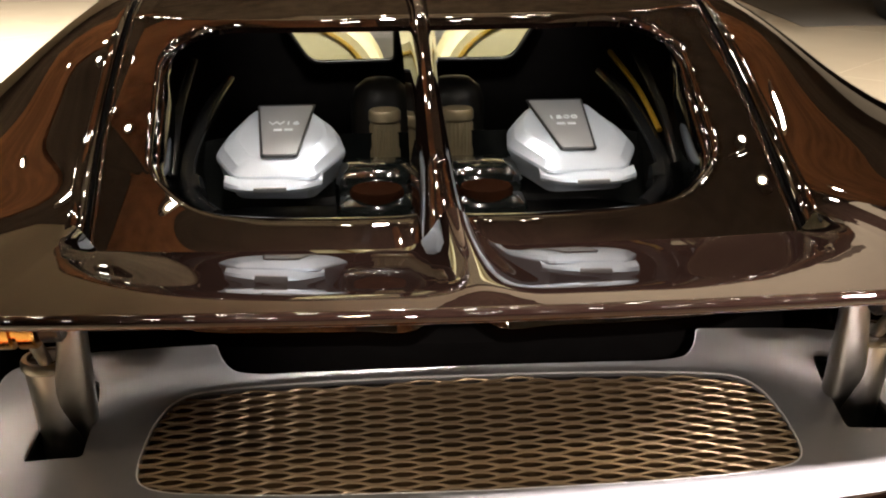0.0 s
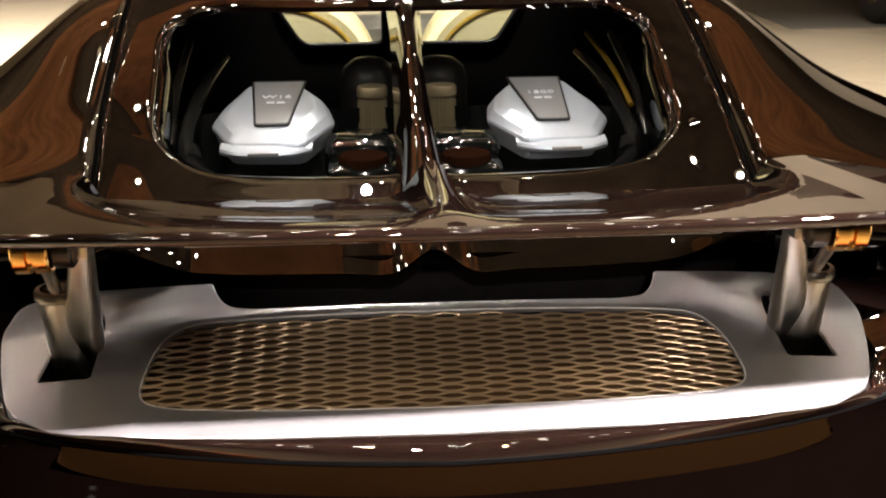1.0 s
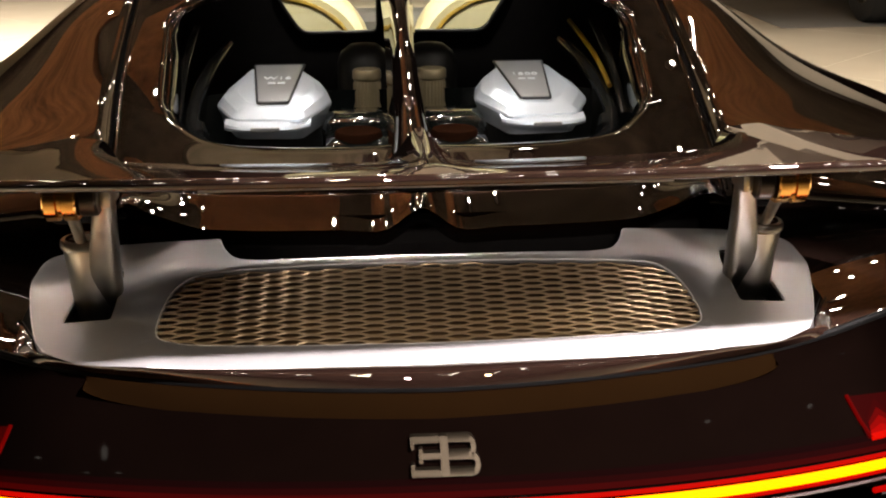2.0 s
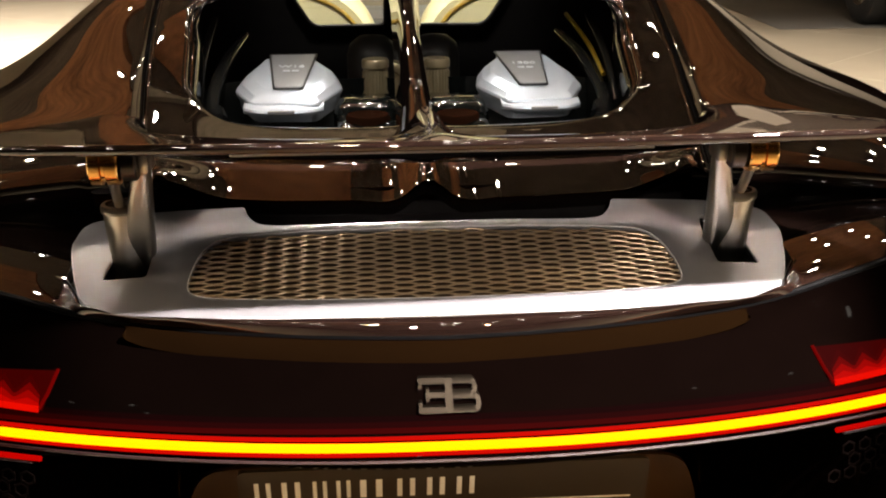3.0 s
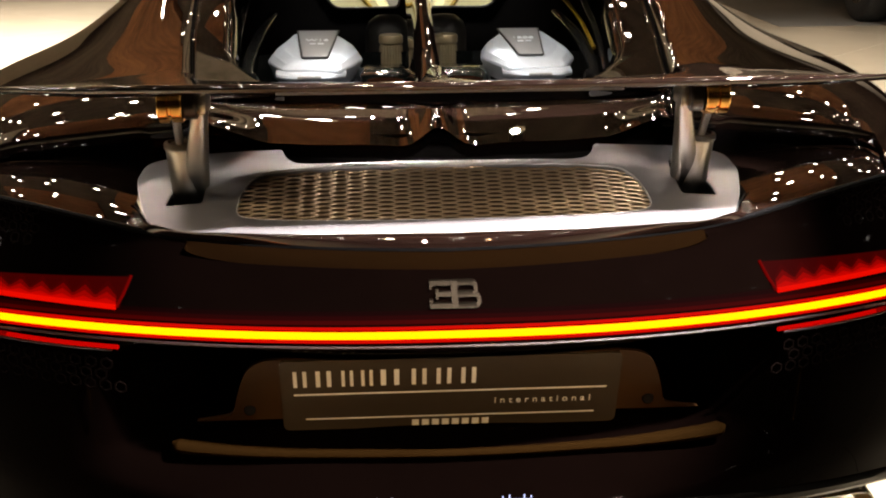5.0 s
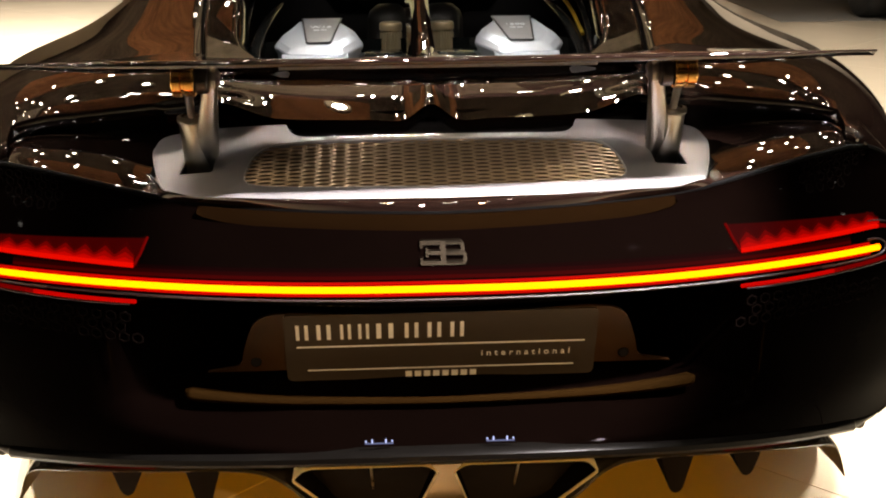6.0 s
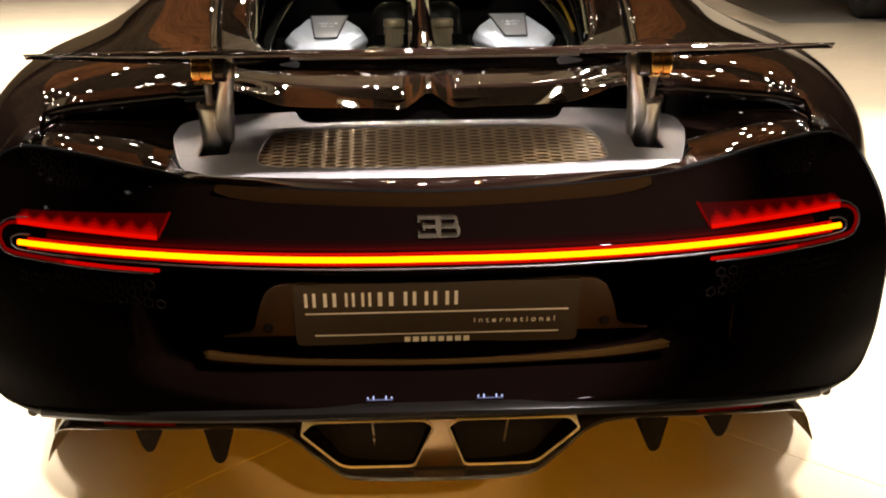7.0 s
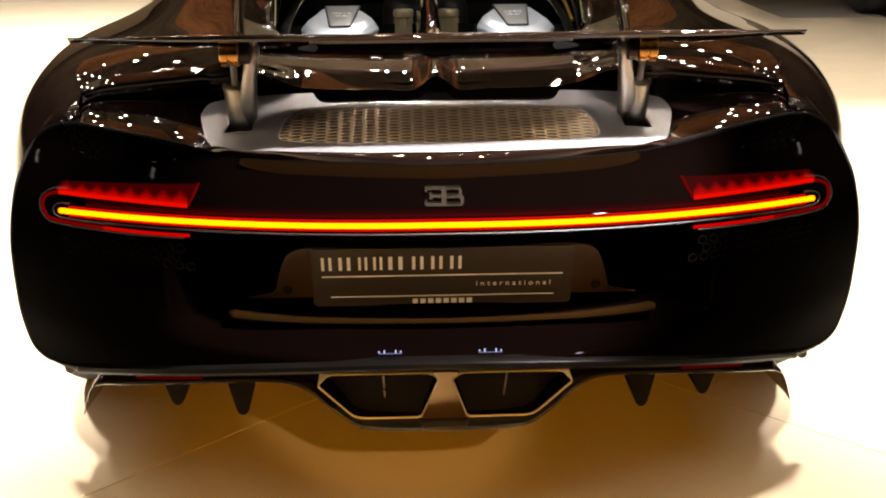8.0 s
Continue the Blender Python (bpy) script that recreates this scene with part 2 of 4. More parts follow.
def resample(loop, count):
    pts = [Vector(p) for p in loop] + [Vector(loop[0])]
    acc = [0.0]
    for a, b in zip(pts, pts[1:]):
        acc.append(acc[-1] + (b - a).length)
    out = []
    j = 0
    for k in range(count):
        d = acc[-1] * k / count
        while acc[j + 1] < d:
            j += 1
        out.append(pts[j].lerp(pts[j + 1], (d - acc[j]) / max(acc[j + 1] - acc[j], 1e-9)))
    return out


def ramp(v, xs, ys):
    return float(np.interp(v, xs, ys))


def smooth(v, lo, hi):
    t = min(1, max(0, (v - lo) / (hi - lo)))
    return t * t * (3 - 2 * t)


def soft_ramp(v, xs, ys):
    """Like ramp, but with rounded steps."""
    if v <= xs[0]:
        return ys[0]
    for a, b, p, q in zip(xs, xs[1:], ys, ys[1:]):
        if v <= b:
            return p + (q - p) * smooth(v, a, b)
    return ys[-1]


def mirror(ob, name=None):
    """A mirrored copy of a part across the car's middle."""
    me = ob.data.copy()
    me.transform(Matrix.Scale(-1, 4, (1, 0, 0)))
    me.flip_normals()
    twin = new(name or ob.name.split(".")[0], me)
    twin.parent = ob.parent
    if "label" in ob:
        twin["label"] = ob["label"]
    return twin


# ---- the room ----
floor_bm = bmesh.new()
box((26, 30, 0.1), (0, 4, -0.054), bm=floor_bm)
floor = tagged(part("floor", floor_bm, JOINT, None, smooth=False), "polished cream stone floor with thin dark joints", "floor", kind="structure")
ceiling = tagged(part("ceiling", box((26, 30, 0.1), (0, 4, 3.35)), CEIL, None), "dark brown showroom ceiling", "ceiling", kind="structure")
for n, (size, at) in {"wall_north": ((26, 0.2, 3.4), (0, 14.5, 1.6)), "wall_south": ((26, 0.2, 3.4), (0, -11.1, 1.6)),
                      "wall_west": ((0.2, 30.4, 3.4), (-13.1, 4, 1.6)), "wall_east": ((0.2, 30.4, 3.4), (13.1, 4, 1.6))}.items():
    tagged(part(n, box(size, at), WALL if n == "wall_north" else DARKWALL, None), "plain beige showroom wall" if n == "wall_north" else "plain dark brown showroom wall", "wall", kind="structure")
tagged(part("floor_covering", box((7.0, 5.0, 0.008), (6.9, 11.2, 0.005), 0.003), CARPET, None),
                "grey floor covering under the parked vehicle", "floor covering", kind="structure")

# ---- the car ----
car = thing("sports_car", "glossy brown-black two-seat sports car with raised rear wing", "car")


PROFILE = curve([(z, y, 0) for z, y in ((0.30, -0.10), (0.40, -0.118), (0.465, -0.12), (0.55, -0.105), (0.65, -0.09), (0.71, -0.078), (0.75, -0.055), (0.785, -0.012), (0.81, 0.022), (0.835, 0.052), (0.87, 0.062), (0.90, 0.062))], 8)
PZ, PY = [p.x for p in PROFILE], [p.y for p in PROFILE]


def fas_y(x, z):
    """The rear face: how far forward it lies at a width and height."""
    return ramp(z, PZ, PY) + soft_ramp(z, [0.33, 0.70, 0.86], [0.5, 0.36, 0.36]) * x * x


TOPX = curve([(0, 0.832, 0), (0.3, 0.836, 0), (0.45, 0.842, 0), (0.56, 0.856, 0), (0.66, 0.868, 0), (0.765, 0.876, 0), (0.85, 0.878, 0), (1, 0.878, 0)], 6)
TX, TZ = [p.x for p in TOPX], [p.y for p in TOPX]


def fas_top(x):
    return ramp(abs(x), TX, TZ)


def fas_bottom(x):
    return 0.48 - 0.205 * x * x


HALF = curve([(0.0, 0.80, 0), (0.02, 0.868, 0), (0.06, 0.908, 0), (0.12, 0.928, 0), (0.25, 0.933, 0), (0.5, 0.921, 0), (0.7, 0.903, 0), (0.82, 0.895, 0), (0.90, 0.880, 0), (0.95, 0.852, 0), (0.985, 0.81, 0), (1.0, 0.765, 0)], 6)
HV, HX = [p.x for p in HALF], [p.y for p in HALF]


def face_point(u, v):
    """u from -1 to 1 across, v from 0 to 1 upwards."""
    x = u * ramp(v, HV, HX)
    z = fas_bottom(x) + (fas_top(x) - fas_bottom(x)) * v
    return Vector((x, fas_y(x, z), z))


def half_width(z):
    best = 0.8
    for k in range(101):
        p = face_point(1, k / 100)
        if p.z <= z:
            best = p.x
    return best


def pocket(x, z):
    """Depth of the hollow that holds the number plate."""
    w = 1 - smooth(abs(x), 0.33, 0.60)
    return 0.185 * w * smooth(z, 0.475, 0.535) * (1 - smooth(z, 0.655, 0.722))


US = [math.sin(math.pi / 2 * k / 70) for k in range(-70, 71)]
VS = [0.5 - 0.5 * math.cos(math.pi * j / 60) for j in range(61)]
rows = []
for v in VS:
    row = []
    for u in US:
        p = face_point(u, v)
        p.y += pocket(p.x, p.z)
        row.append(p)
    rows.append(row)
fascia = part("rear_panel", sheet(rows), FASCIA, car, "gloss black rear panel")
# rim round the rear panel
rim = [face_point(1, v) for v in VS[6:]] + [face_point(u, 1) for u in US[::-1][1:-1]] + [face_point(-1, v) for v in VS[6:][::-1]]
part("rim", tube([p + Vector((0, 0.004, 0)) for p in rim], 0.0052, 8), FASCIA_RIM, car, "thin dark edge round the rear panel")
low = [face_point(-1, v) for v in VS[8:0:-1]] + [face_point(u, 0) for u in US] + [face_point(1, v) for v in VS[1:9]]
lip_rows = []
for k, p in enumerate(low):
    ease = smooth(min(k, len(low) - 1 - k), 0, 10)
    out = (Vector((math.copysign(max(0, abs(p.x) - 0.78) * 4, p.x), 0, -1 if abs(p.x) < 0.9 else -0.5))).normalized()
    lip_rows.append([p + Vector((0, dy if dy > 0 else dy * ease, 0)) + out * d * ease for dy, d in ((0.012, -0.008), (-0.004, -0.006), (-0.011, 0.0), (-0.011, 0.009), (-0.004, 0.017), (0.02, 0.022), (0.10, 0.02))])
part("bumper_lip", sheet(lip_rows), LIP, car, "satin dark lower lip of the bumper")

# light bar across the rear and the lamps at its ends
led_path = []
for k in range(-40, 41):
    x = 0.785 * k / 40
    z = 0.741 - 0.018 * (abs(x) / 0.785) ** 1.5
    led_path.append((x, fas_y(x, z) - 0.003, z))
bar = part("light_bar", tube(led_path, 0.0057, 8), LED, car, "glowing amber light bar across the rear")
# The bar's red halo is put on the panel as emitting tubes and bands.
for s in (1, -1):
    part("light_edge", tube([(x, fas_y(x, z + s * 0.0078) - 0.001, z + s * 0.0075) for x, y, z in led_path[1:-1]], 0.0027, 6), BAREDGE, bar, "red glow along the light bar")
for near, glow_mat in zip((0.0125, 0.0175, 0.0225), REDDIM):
    part("bar_halo_band", sheet([[(x, fas_y(x, z + d) - 0.002, z + d) for d in (near, near + 0.0025, near + 0.005)] for x, y, z in led_path[3:-3]]), glow_mat, bar)


part("lower_guide", tube([(x, fas_y(x, z - 0.0155) - 0.0015, z - 0.0155) for x, y, z in led_path[5:-5]], 0.0021, 6), GUIDE, bar, "unlit pinkish guide under the light bar")


def on_face(x, z, out=0.002):
    return Vector((x, fas_y(x, z) - out, z))


def face_strip(points, width, out=0.003):
    return tube([on_face(x, z, out) for x, z in points], width, 6)


for s in (1, -1):
    grid = []
    for j in range(5):
        row = []
        for k in range(25):
            x = 0.50 + 0.30 * k / 24 - 0.012 * j / 4
            z = 0.756 + (0.036 - 0.018 * k / 24) * j / 4
            row.append(on_face(s * x, z, 0.003))
        grid.append(row)
    lens = part("tail_lamp", sheet(grid), REDLENS, car, "red tail lamp with a saw-toothed glow")
    loop = [(0.505, 0.757), (0.60, 0.757), (0.72, 0.756), (0.79, 0.755), (0.818, 0.748), (0.828, 0.733), (0.822, 0.716), (0.80, 0.704), (0.70, 0.702), (0.60, 0.703), (0.50, 0.706)]
    line = curve([(s * x, z, 0) for x, z in loop], 6)
    flow = [(p.x, p.y) for p in line]
    part("light_guide", face_strip(flow[:19], 0.0042), LEDEDGE, lens)
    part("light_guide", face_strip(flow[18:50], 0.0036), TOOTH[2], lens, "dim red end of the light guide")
    for bend in ([(0.77, 0.764), (0.806, 0.760), (0.827, 0.749), (0.835, 0.733), (0.828, 0.712), (0.80, 0.6985), (0.70, 0.6965), (0.60, 0.6975), (0.51, 0.7005)],
                 [(0.762, 0.7385), (0.785, 0.7365), (0.799, 0.7305), (0.802, 0.7225), (0.796, 0.7135), (0.775, 0.7095), (0.72, 0.7095), (0.66, 0.7110)]):
        part("light_guide", face_strip([(p.x, p.y) for p in curve([(s * x, z, 0) for x, z in bend], 6)], 0.0019), GUIDE, lens, "unlit pinkish outline of the lamp")
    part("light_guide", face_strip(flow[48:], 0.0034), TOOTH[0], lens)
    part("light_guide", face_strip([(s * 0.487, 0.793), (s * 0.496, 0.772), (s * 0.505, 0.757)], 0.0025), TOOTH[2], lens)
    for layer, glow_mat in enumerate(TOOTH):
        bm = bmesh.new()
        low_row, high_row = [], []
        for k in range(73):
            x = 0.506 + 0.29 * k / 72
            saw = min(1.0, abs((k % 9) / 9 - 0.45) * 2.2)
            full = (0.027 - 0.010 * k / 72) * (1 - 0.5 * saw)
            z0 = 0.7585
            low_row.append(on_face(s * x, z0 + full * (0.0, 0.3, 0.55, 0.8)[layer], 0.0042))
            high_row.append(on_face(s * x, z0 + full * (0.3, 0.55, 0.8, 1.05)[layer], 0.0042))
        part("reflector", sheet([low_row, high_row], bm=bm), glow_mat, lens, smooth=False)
for x in (-0.109, 0.086):
    row = part("rear_lamp", box((0.046, 0.003, 0.0016), (x, fas_y(x, 0.497) - 0.001, 0.4965), 0.0005), LAMPDIM, car, "row of tiny bluish white lamps")
    for dx in (-0.021, -0.011, 0.011, 0.021):
        part("bulb", box((0.0022, 0.003, 0.007 if abs(dx) < 0.02 else 0.003), (x + dx, fas_y(x, 0.5) - 0.001, 0.5), 0.0006), LAMPBLUE, row)

# overhanging cove below the tail lip; its matte brown stands in for a warm reflection
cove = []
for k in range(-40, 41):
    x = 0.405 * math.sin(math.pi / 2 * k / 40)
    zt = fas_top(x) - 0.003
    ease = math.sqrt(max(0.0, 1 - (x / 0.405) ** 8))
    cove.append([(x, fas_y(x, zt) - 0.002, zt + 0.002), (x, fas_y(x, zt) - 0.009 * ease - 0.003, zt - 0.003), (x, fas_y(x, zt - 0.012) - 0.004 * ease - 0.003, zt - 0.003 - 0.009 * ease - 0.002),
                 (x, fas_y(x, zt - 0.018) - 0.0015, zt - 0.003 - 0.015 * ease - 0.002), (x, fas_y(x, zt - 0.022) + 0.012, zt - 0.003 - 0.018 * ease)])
part("lip_cove", sheet(cove), COVE, car, "rounded cove under the tail lip with its brown sheen in the colour")


def hexes(rows_of):
    """Thin honeycomb rings lying on the rear panel."""
    bm = bmesh.new()
    for x0, x1, z, r in rows_of:
        n = int((x1 - x0) / (r * 2.3))
        for k in range(n + 1):
            x = x0 + (x1 - x0) * k / n
            ring = [[on_face(x + f * r * 1.15 * math.cos(t), z + f * r * math.sin(t), d) for t in [math.pi / 6 + math.pi / 3 * q for q in range(6)]] for f, d in ((1.0, 0.0), (0.95, 0.0014), (0.72, 0.0014), (0.66, 0.0))]
            sheet(ring, True, bm)
    return bm


for s in (1, -1):
    field = [(0.52, 0.70, 0.678, 0.010), (0.53, 0.78, 0.661, 0.010), (0.50, 0.77, 0.644, 0.010)] + [(0.66 + 0.01 * (j % 2), 0.80 - 0.02 * j, 0.862 - 0.014 * j, 0.008) for j in range(4)]
    vent = part("honeycomb_vent", hexes([(s * a, s * b, z, r) if s > 0 else (-b, -a, z, r) for a, b, z, r in field]), VENT, fascia, "faint black honeycomb mesh behind the lamps")
    tagged(vent, kind="stuff")

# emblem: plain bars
emblem = thing("emblem", "polished metal maker's badge on the rear panel", "")
emblem.parent = car


def badge_bar(x0, x1, z0, z1):
    bm = bmesh.new()
    pts = rounded([(x0, z0, 0), (x1, z0, 0), (x1, z1, 0), (x0, z1, 0)], 0.0015, 2)
    front = [on_face(p.x, p.y, 0.008) for p in pts]
    back = [on_face(p.x, p.y, -0.002) for p in pts]
    sheet([front, back], True, bm)
    cap(bm, front)
    part("badge_bar", bm, EMBLEM, emblem)


bars = ((-0.0035, 0.0055, 0.771, 0.800), (-0.036, -0.0035, 0.795, 0.800), (-0.027, -0.0035, 0.7835, 0.788), (-0.036, -0.0035, 0.771, 0.776),
        (-0.036, -0.0315, 0.791, 0.795), (-0.036, -0.0315, 0.776, 0.780), (-0.027, -0.0225, 0.788, 0.791), (-0.027, -0.0225, 0.7805, 0.7835))
for bar_box in bars:
    badge_bar(*bar_box)


def bowl(z0, z1, wide):
    """One rounded loop of the badge."""
    mid, r = (z0 + z1) / 2, (z1 - z0) / 2
    arc = [-math.pi / 2 + math.pi * k / 12 for k in range(13)]
    outer = [(0.0055, z0)] + [(wide - r + r * math.cos(t), mid + r * math.sin(t)) for t in arc] + [(0.0055, z1)]
    inner = [(0.0055, z0 + 0.0048)] + [(wide - r + (r - 0.0055) * math.cos(t), mid + (r - 0.0048) * math.sin(t)) for t in arc] + [(0.0055, z1 - 0.0048)]
    loops = [[on_face(x, z, d) for x, z in line] for line, d in ((outer, -0.002), (outer, 0.0078), (inner, 0.0078), (inner, -0.002))]
    part("badge_bar", sheet(loops), EMBLEM, emblem)


bowl(0.7835, 0.800, 0.036)
bowl(0.771, 0.7875, 0.0395)

# number plate and its bracket
def plate_y(z):
    return 0.052 + (0.65 - z) * 0.35


def flat_plate(outline, thick, lift=0.0):
    """A plate in the plane of the number plate."""
    bm = bmesh.new()
    front = [(x, plate_y(z) - lift - thick, z) for x, z, _ in outline]
    back = [(x, plate_y(z) - lift, z) for x, z, _ in outline]
    sheet([front, back], True, bm)
    cap(bm, front)
    cap(bm, back)
    return bm


holder_loop = rounded([(-0.405, 0.547, 0), (0.405, 0.547, 0), (0.345, 0.557, 0), (0.334, 0.605, 0), (0.312, 0.662, 0), (0.25, 0.668, 0), (-0.25, 0.668, 0), (-0.312, 0.662, 0), (-0.334, 0.605, 0), (-0.345, 0.557, 0)],
                      [0.004, 0.004, 0.014, 0.03, 0.035, 0.01, 0.01, 0.035, 0.03, 0.014])
holder = part("plate_bracket", flat_plate(holder_loop, 0.01), HOLDER, car, "dark plastic number plate bracket with pointed sides")
for s in (1, -1):
    part("screw", lathe([(0.0, -0.004), (0.008, -0.004), (0.0095, -0.002), (0.0095, 0.004)], 20, "y"), VOID, holder).location = (s * 0.318, plate_y(0.565) - 0.011, 0.568)
shelf = curve([(-0.435, 0.03, 0.536), (-0.40, 0.025, 0.528), (-0.25, 0.01, 0.520), (0.0, -0.01, 0.522), (0.25, 0.01, 0.520), (0.40, 0.025, 0.528), (0.435, 0.03, 0.536)], 8)
part("plate_shelf", tube(shelf, [(0.004 + 0.011 * smooth(min(k, len(shelf) - 1 - k), 0, 5)) * (1 - 0.45 * smooth(min(k, len(shelf) - 1 - k), 6, 24)) for k in range(len(shelf))], 12, flat=0.75), SHELF, car, "glossy brown ledge below the number plate")
plate_loop = rounded([(-0.266, 0.527, 0), (0.266, 0.527, 0), (0.266, 0.666, 0), (-0.266, 0.666, 0)], 0.012)
plate = part("number_plate", flat_plate(plate_loop, 0.008, 0.011), PLATE, car, "dark grey dealer plate with white lines and lettering")


def plate_bar(x0, x1, z0, z1):
    part("print_bar", flat_plate([(x0, z0, 0), (x1, z0, 0), (x1, z1, 0), (x0, z1, 0)], 0.0006, 0.0195), WHITE, plate, smooth=False)


plate_bar(-0.246, 0.246, 0.5985, 0.6015)
x = -0.246
for w in (0.03, 0.034, 0.026, 0.026, 0.041, 0.033, 0.033, 0.033):
    plate_bar(x, x + w * 0.2, 0.615, 0.646)
    plate_bar(x + w * 0.5, x + w * 0.7, 0.615, 0.646)
    x += w * 1.17
word = bpy.data.curves.new("lettering", "FONT")
word.body, word.size, word.space_character, word.extrude = "international", 0.0175, 1.62, 0.0003
word.materials.append(WHITE)
lettering = new("lettering", word)
lettering.parent = plate
lettering.matrix_world = pose(0.068, plate_y(0.573) - 0.0205, 0.573, 90 + math.degrees(math.atan(0.35)), 0, 0)
plate_bar(-0.23, 0.23, 0.5485, 0.551)
for k in range(8):
    plate_bar(-0.062 + k * 0.016, -0.051 + k * 0.016, 0.531, 0.5425)

# silver deck panel
DECK_Y = [0.05 + 0.0025 * k for k in range(141)]
DECK_SLOPE = [ramp(y, [0.05, 0.15, 0.25, 0.275, 0.295, 0.315, 0.335, 0.36, 0.40], [0.31, 0.31, 0.31, 0.25, 0.14, 0.14, 0.25, 0.31, 0.31]) for y in DECK_Y]
DECK_RISE = [0.0025 * sum(DECK_SLOPE[:k]) for k in range(len(DECK_Y))]


def deck_z(y, x=0.0):
    """Height of the silver panel: a sloping sheet with a softly flattened band and drooping ends. The edge of the
    wing's shadow is put into the shape as a folded front strip.
    """
    a = abs(x)
    shade_edge = ramp(a, [0.0, 0.28, 0.335, 0.40, 0.43, 0.48], [0.128, 0.136, 0.158, 0.108, 0.104, 0.14])
    lift = 0.11 * max(0.0, shade_edge - y)
    return 0.8598 + ramp(y, DECK_Y, DECK_RISE) - ramp(0.13, DECK_Y, DECK_RISE) + lift - 0.02 * (a / 0.5) ** 3


outer_half = [(0.0, 0.087), (0.20, 0.090), (0.33, 0.100), (0.415, 0.122), (0.464, 0.158), (0.484, 0.20), (0.503, 0.275), (0.506, 0.32), (0.49, 0.358), (0.41, 0.368)]
half = curve([(x, y, 0) for x, y in outer_half[:10]], 6) + [Vector((0.40, 0.368, 0)), Vector((0.275, 0.364, 0))] + curve([(0.272, 0.362, 0), (0.262, 0.335, 0), (0.245, 0.313, 0), (0.215, 0.305, 0)], 5) + [Vector((0.1, 0.305, 0)), Vector((0.0, 0.305, 0))]
outer = [Vector((p.x, p.y, 0)) for p in half] + [Vector((-p.x, p.y, 0)) for p in reversed(half[1:-1])]
mesh_half = curve([(0.0, 0.126, 0), (0.15, 0.129, 0), (0.25, 0.137, 0), (0.305, 0.146, 0), (0.330, 0.163, 0), (0.331, 0.20, 0), (0.320, 0.245, 0), (0.295, 0.275, 0), (0.24, 0.283, 0), (0.12, 0.287, 0), (0.0, 0.288, 0)], 5)
mesh_loop = [Vector(p) for p in mesh_half] + [Vector((-p.x, p.y, 0)) for p in reversed(mesh_half[1:-1])]
well_r = rounded([(0.390, 0.2, 0), (0.451, 0.203, 0), (0.43, 0.325, 0), (0.396, 0.33, 0), (0.386, 0.28, 0)], [0.006, 0.006, 0.012, 0.012, 0.02])


def plane_fill(loops):
    """A flat face with holes."""
    bm = bmesh.new()
    for loop in loops:
        vs = [bm.verts.new((p[0], p[1], 0)) for p in loop]
        for a, b in zip(vs, vs[1:] + vs[:1]):
            bm.edges.new((a, b))
    bmesh.ops.triangle_fill(bm, use_beauty=True, edges=bm.edges[:])
    return bm


well_l = [Vector((-p.x, p.y, 0)) for p in reversed(well_r)]
bm = plane_fill([outer, mesh_loop, well_r, well_l])
for step in range(6):
    bmesh.ops.subdivide_edges(bm, edges=[e for e in bm.edges if e.calc_length() > 0.0085], cuts=1, use_grid_fill=False)
    bmesh.ops.triangulate(bm, faces=bm.faces[:])
bmesh.ops.beautify_fill(bm, faces=bm.faces[:], edges=[e for e in bm.edges if not e.is_boundary])
for v in bm.verts:
    v.co.z = deck_z(v.co.y, v.co.x)
ext = bmesh.ops.extrude_face_region(bm, geom=bm.faces[:])
for v in (g for g in ext["geom"] if isinstance(g, bmesh.types.BMVert)):
    v.co.z -= 0.012
deck = part("deck_panel", bm, SILVER, car, "satin silver panel round the rear grille")
normals = []
for v in deck.data.vertices:
    x, y, z = v.co
    n = Vector(((deck_z(y, x - 0.004) - deck_z(y, x + 0.004)) / 0.008, (deck_z(y - 0.004, x) - deck_z(y + 0.004, x)) / 0.008, 1)).normalized()
    normals.append(n if z > deck_z(y, x) - 0.005 else -n)
deck.data.normals_split_custom_set_from_vertices(normals)
# Thin edges, coloured near white as if catching the ceiling bulbs.
part("panel_edge", tube([(p.x, p.y, deck_z(p.y, p.x) - 0.001) for p in outer], 0.0011, 6, True), SILVERGLINT, deck)
part("grille_edge", tube([(p.x, p.y, deck_z(p.y, p.x) - 0.001) for p in mesh_loop], 0.0013, 6, True), SILVERGLINT, deck)
# walls and floors of the strut wells and of the grille
for loop in (well_r, well_l):
    rows = [[(p.x, p.y, deck_z(p.y, p.x) - d) for p in loop] for d in (0.01, 0.09)]
    bm = sheet(rows, True)
    cap(bm, rows[-1])
    part("strut_well", bm, BLACK, deck)
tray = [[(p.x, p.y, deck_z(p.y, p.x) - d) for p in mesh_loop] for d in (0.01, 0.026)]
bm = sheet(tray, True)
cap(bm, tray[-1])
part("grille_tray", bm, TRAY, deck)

# expanded metal grille: wavy strands
def inside_mesh(y):
    """Half width of the grille at a depth."""
    return ramp(y, [0.126, 0.13, 0.137, 0.146, 0.163, 0.2, 0.245, 0.275, 0.283, 0.288], [0.0, 0.16, 0.25, 0.305, 0.328, 0.331, 0.32, 0.295, 0.24, 0.0])


grille = thing("grille", "bronze expanded metal grille", "")
grille.parent = car
NR = 27
PERIOD = 0.0505
